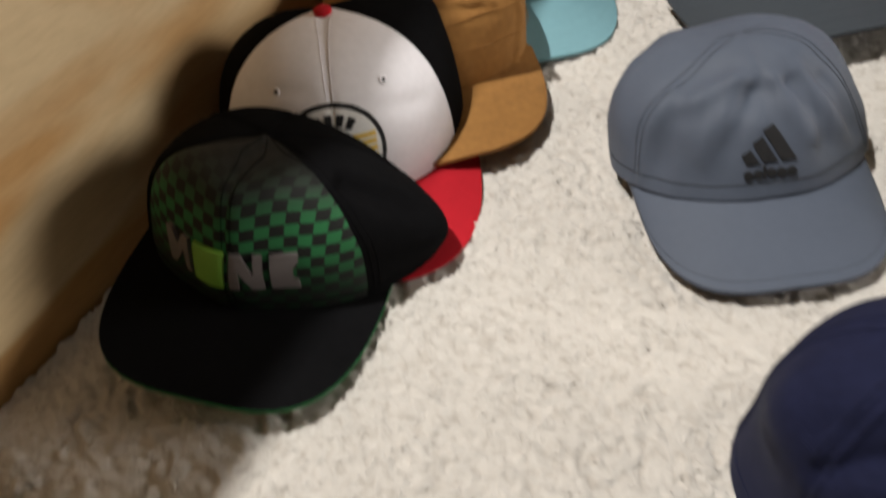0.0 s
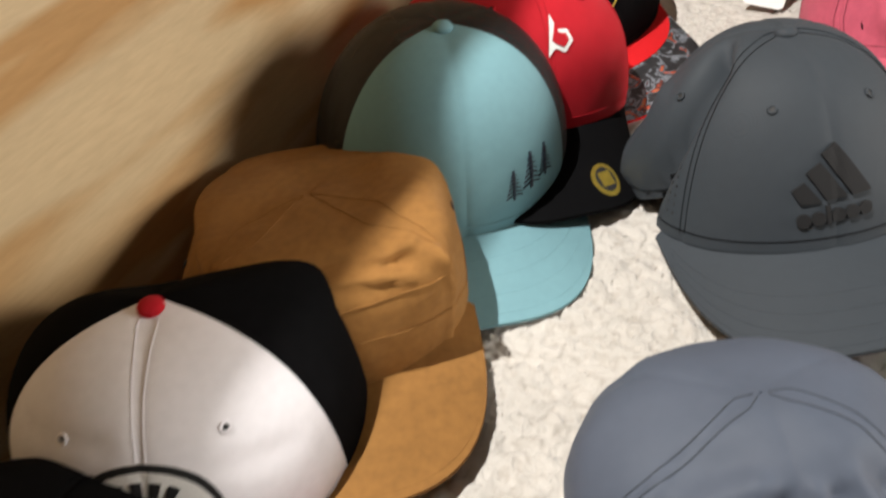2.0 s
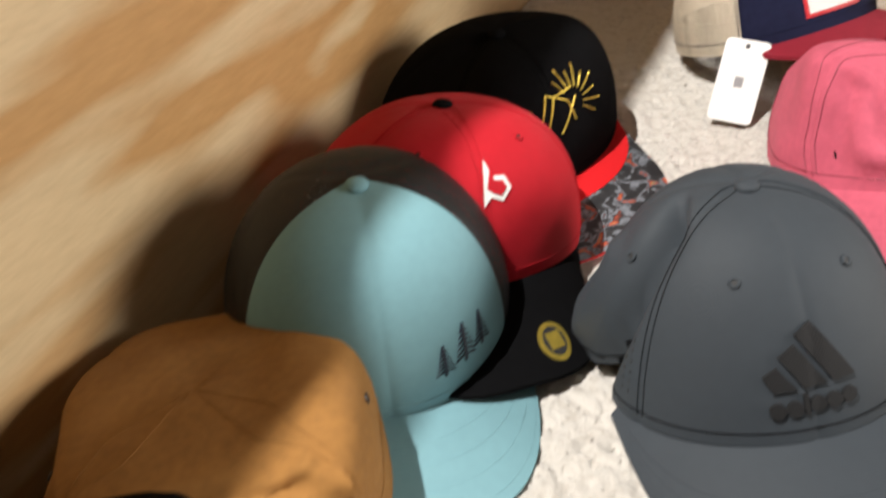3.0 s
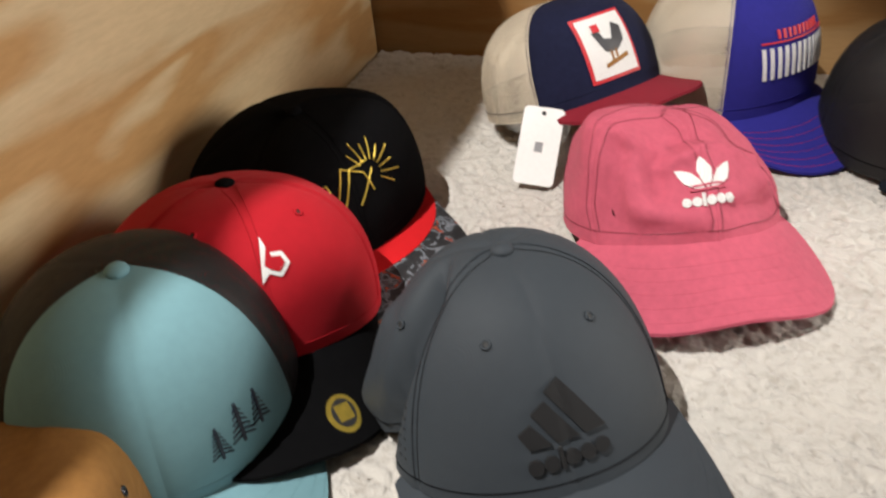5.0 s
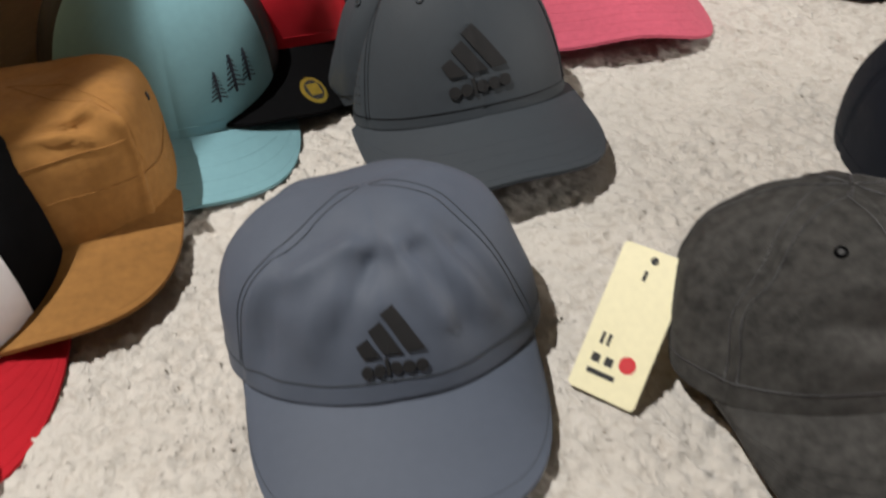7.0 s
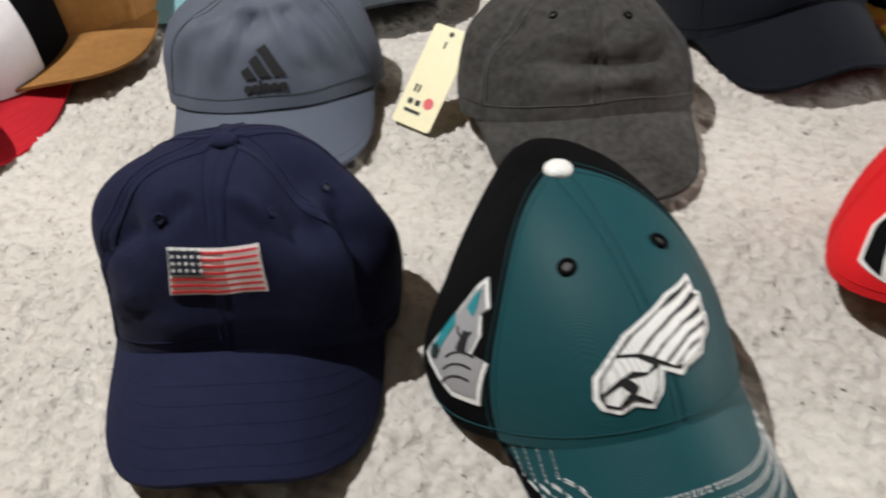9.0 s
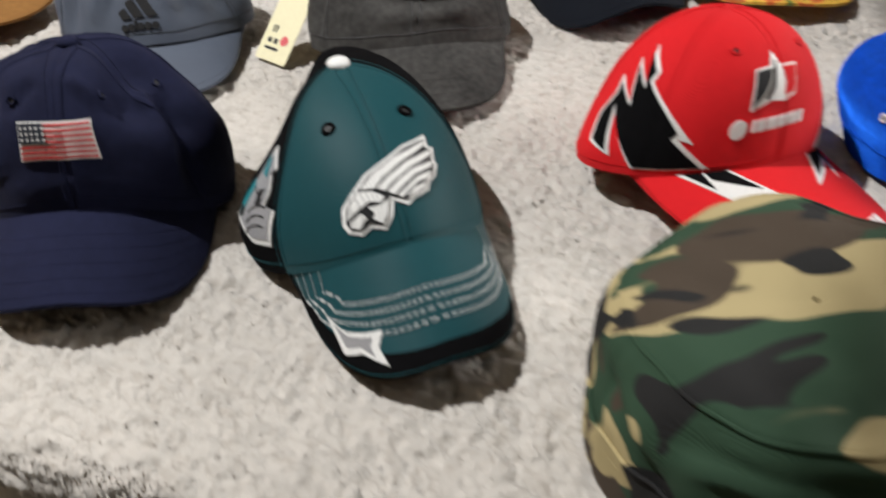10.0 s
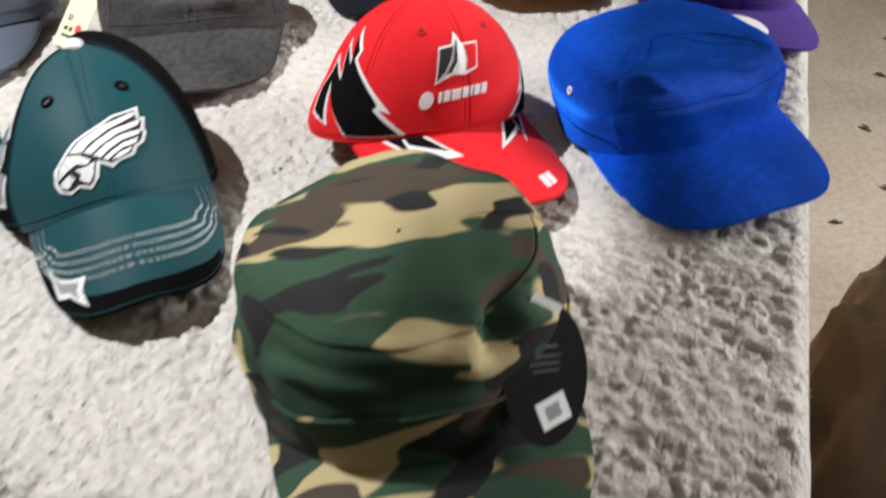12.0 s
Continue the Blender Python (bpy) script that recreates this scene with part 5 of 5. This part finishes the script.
def blue_trucker_cap():
    c = Crown(0.0945, 0.0936, 0.1268, 0.75, 0.5, 0.8, 0.0121, -0.0028, seams=(60, -60, 120, -120, 180))
    b = Brim(c, 0.0733, 0.0895, 72, 0.0323, square=0.68)
    t = cap("royal blue trucker cap with cream mesh back and lettering", (0.6560, 1.1881), (0.5200, -0.8540), c, five(ROYAL, BEIGE_NET, 56), b, (ROYAL, ROYAL, ROYAL), rows=(0.3, 0.42, 0.54, 0.66, 0.78, 0.9), row_mat=RED, stitch=ROYAL, stitch_at=(56, -56), tilt=-0.97, roll=-1.40)
    surface_decal("white_lettering", c, [moved(p, 0, -0.004) for p in letters([0.0035] * 12, 0.030, 0.0046)], TH_WHITE, t, 6, 24, label="white raised lettering bars")
    surface_decal("red_lettering", c, [rect(-0.046, 0.0150, 0.046, 0.0165)] + [moved(p, 0, 0.023) for p in letters([0.0025] * 10, 0.009, 0.0035)], TH_RED, t, 6, 24, label="red raised lettering bars")
    brim_decal("white_sticker", b, [[(-0.62 + 0.10 * math.cos(a), 0.55 + 0.2 * math.sin(a)) for a in [math.tau * k / 20 for k in range(20)]]], PAPER, t, 0.0006, "white round sticker")
    stand(t)


def black_trucker_cap():
    c = Crown(0.090, 0.100, 0.128, 0.75, 0.55, 0.8, 0.012, 0.0, seams=(60, -60, 120, -120, 180))
    b = Brim(c, 0.070, 0.092, 72, 0.008, square=0.68)
    t = cap("black trucker cap with black mesh back", (0.800, 1.050), (0.30, -0.95), c, five(BLACK, BLACK_NET), b, (NAVY_DARK, NAVY_DARK, NAVY_DARK), rows=(0.9,), row_mat=NAVY_DARK, stitch=BLACK, stitch_at=(60, -60))
    stand(t)


def dark_navy_cap():
    c = Crown(0.0910, 0.1188, 0.1120, 0.8, 0.6, 0.85, 0.0599, 0.0000, soft=0.003, seed=71, seams=SIX)
    b = Brim(c, 0.0516, 0.0768, 74, 0.0325, square=0.7)
    t = cap("deep navy cotton cap with a curved brim", (0.7017, 0.5955), (0.1378, -0.9905), c, six(NAVY_DARK, NAVY_DARK), b, (NAVY_DARK, BLACK, NAVY_DARK), rows=(0.9,), row_mat=NAVY_DARK, stitch=NAVY_DARK, stitch_at=SIX, knob=NAVY_DARK, tilt=1.36, roll=1.97)
    stand(t)


def tropical_cap():
    c = Crown(0.0903, 0.0981, 0.1180, 0.8, 0.6, 0.85, 0.0072, 0.0000, seams=SIX)
    b = Brim(c, 0.0701, 0.0922, 74, 0.0030, square=0.68)
    t = cap("black cap with a tropical orange and green printed brim", (0.8911, 0.5907), (-0.1306, -0.9914), c, six(BLACK, BLACK), b, (TROPIC, TROPIC, TROPIC), rows=(0.9,), row_mat=BLACK, stitch=BLACK, stitch_at=SIX, knob=BLACK, tilt=3.38, roll=-4.16)
    stand(t)


def purple_cap():
    c = Crown(0.0874, 0.0980, 0.1120, 0.8, 0.6, 0.85, 0.0134, 0.0000, seams=SIX)
    b = Brim(c, 0.0699, 0.0909, 74, 0.0054, square=0.68)
    t = cap("purple cotton cap with a round white brim sticker", (1.0643, 0.4241), (-0.1927, -0.9813), c, six(PURPLE, PURPLE), b, (PURPLE, PURPLE, PURPLE), rows=(0.9,), row_mat=PURPLE, stitch=PURPLE, stitch_at=SIX, knob=PURPLE, tilt=2.98, roll=-5.47)
    brim_decal("white_sticker", b, [[(0.05 + 0.16 * math.cos(a), 0.5 + 0.3 * math.sin(a)) for a in [math.tau * k / 20 for k in range(20)]]], PAPER, t, 0.0006, "white round sticker")
    stand(t)


for build in (black_check_cap, white_front_cap, tan_cap, pale_blue_cap, red_cap, black_gold_cap, grey_blue_cap, slate_cap, pink_cap, charcoal_cap, navy_flag_cap, teal_cap,
              scarlet_cap, velvet_cap, camo_cap, patch_trucker_cap, blue_trucker_cap, black_trucker_cap, dark_navy_cap, tropical_cap, purple_cap):
    build()


# ---- hang tags ----
def yellow_tag():
    t = hang_tag("hang_tag", "pale yellow card hang tag leaning on the charcoal cap", (0.041, 0.090), CREAM_CARD, 0.003)
    cards([ring_pts(0.008, -0.022, 0.005, 0.005, 18)], TH_RED, t, "red_dot")
    cards([rect(-0.012, -0.016, -0.010, -0.009), rect(-0.008, -0.016, -0.006, -0.009), rect(-0.013, -0.027, -0.008, -0.022), rect(-0.005, -0.027, 0.0, -0.022), rect(-0.013, -0.034, 0.004, -0.031), rect(-0.003, 0.026, -0.001, 0.032)], INK, t, "print_bar")
    top, low = Vector((0.405, 0.492, 0.0625)), Vector((0.359, 0.444, 0.001))
    lean(t, low, top, Vector((0.03, -0.028, 0.0)), 0.09)


def lean(t, low, top, across, height):
    """Props a card up with its foot's middle at low and its head towards top."""
    y = (top - low).normalized()
    x = (across - across.dot(y) * y).normalized()
    z = x.cross(y)
    m = Matrix((x, y, z)).transposed().to_4x4()
    m.translation = low + y * height / 2
    t.matrix_world = m


def white_tag():
    t = hang_tag("hang_tag", "white card hang tag lying by the navy trucker cap", (0.041, 0.078), PAPER, 0.005)
    cards([rect(-0.004, -0.006, 0.004, 0.004)], TH_GREY, t, "print_bar")
    lean(t, Vector((0.414, 1.085, 0.003)), Vector((0.440, 1.125, 0.070)), Vector((1, -0.40, 0)), 0.078)


def black_tag():
    t = tagged(new("hang_tag", None), "oval black card hang tag on the camouflage cap", "hang tag")
    card(ring_pts(0, 0, 0.0265, 0.040, 40), BLACK_CARD, t, "card")
    card(ring_pts(0, 0.028, 0.0016, 0.0016, 10), PAPER, t, "punched_hole", 0.0007)
    cards([rotated(rect(-0.006, -0.029, 0.013, -0.013), 20, 0.003, -0.02)], PAPER, t, "price_sticker")
    cards([rotated(rect(-0.001, -0.025, 0.008, -0.017), 20, 0.003, -0.02)], TH_GREY, t, "price_print", 0.0009)
    cards([rect(-0.009, 0.014, 0.008, 0.0155), rect(-0.010, 0.009, 0.010, 0.0102), rect(-0.010, 0.005, 0.009, 0.0062), rect(-0.008, 0.001, 0.008, 0.0022)], TH_DARK, t, "print_bar")
    lean(t, Vector((0.722, -0.135, 0.026)), Vector((0.728, -0.090, 0.080)), Vector((1, 0.30, -0.10)), 0.072)
    w = hang_tag("hang_tag", "white paper price tag tucked behind the black tag", (0.022, 0.026), PAPER, 0.002, hole=False)
    cards([rect(-0.001, -0.006, 0.001, 0.006)], INK, w, "print_bar")
    lean(w, Vector((0.716, -0.101, 0.070)), Vector((0.729, -0.091, 0.086)), Vector((1, 0.05, -0.75)), 0.026)


yellow_tag()
white_tag()
black_tag()


# ---- beside the table ----
def sack():
    """A slack grey plastic bundle on the floor by the table's edge."""
    bm = bmesh.new()
    bmesh.ops.create_icosphere(bm, subdivisions=5, radius=1.0)
    for v in bm.verts:
        n = v.co.normalized()
        r = 1 + 0.16 * noise.noise(n * 2.2) + 0.10 * (1 - abs(noise.noise(n * 4 + Vector((3, 0, 0))))) ** 3 + 0.03 * noise.noise(n * 11)
        v.co = Vector((n.x * 0.17 * r, n.y * 0.24 * r, n.z * 0.34 * r + 0.30))
        v.co.z = max(0.0, v.co.z)
    for f in bm.faces:
        f.smooth = True
    me = bpy.data.meshes.new("plastic_sack")
    bm.to_mesh(me)
    bm.free()
    me.materials.append(SACK)
    ob = new("plastic_sack", me)
    ob.matrix_world = pose(1.33, 0.10, FLOOR, 0, 0, -28)
    tagged(ob, "slack grey plastic sack on the concrete floor", "sack")


sack()


def dead_leaf(x, y, size, turn):
    bm = bmesh.new()
    pts = [(0, -1), (0.3, -0.5), (0.42, 0.1), (0.2, 0.7), (0, 1), (-0.25, 0.6), (-0.4, 0), (-0.28, -0.6)]
    vs = [bm.verts.new((size * a, size * b, 0.004 + 0.25 * size * a * a + 0.004 * math.sin(3 * b))) for a, b in pts]
    bm.faces.new(vs)
    top = bmesh.ops.extrude_face_region(bm, geom=bm.faces[:])
    for v in top["geom"]:
        if isinstance(v, bmesh.types.BMVert):
            v.co.z += 0.001
    me = bpy.data.meshes.new("dead_leaf")
    bm.to_mesh(me)
    bm.free()
    me.materials.append(LEAF)
    ob = new("dead_leaf", me)
    ob.matrix_world = pose(x, y, FLOOR, 0, 0, turn)
    tagged(ob, "small brown dead leaf on the concrete floor", "leaf", "dead leaves on the floor")


for x, y, size, turn in ((1.766, 0.902, 0.016, 80), (2.05, 1.25, 0.018, 20), (2.25, 1.5, 0.02, 50), (1.72, 0.70, 0.012, 120), (2.2, 1.35, 0.014, 100), (1.95, 1.0, 0.012, 10), (2.4, 1.7, 0.018, 60)):
    dead_leaf(x, y, size, turn)
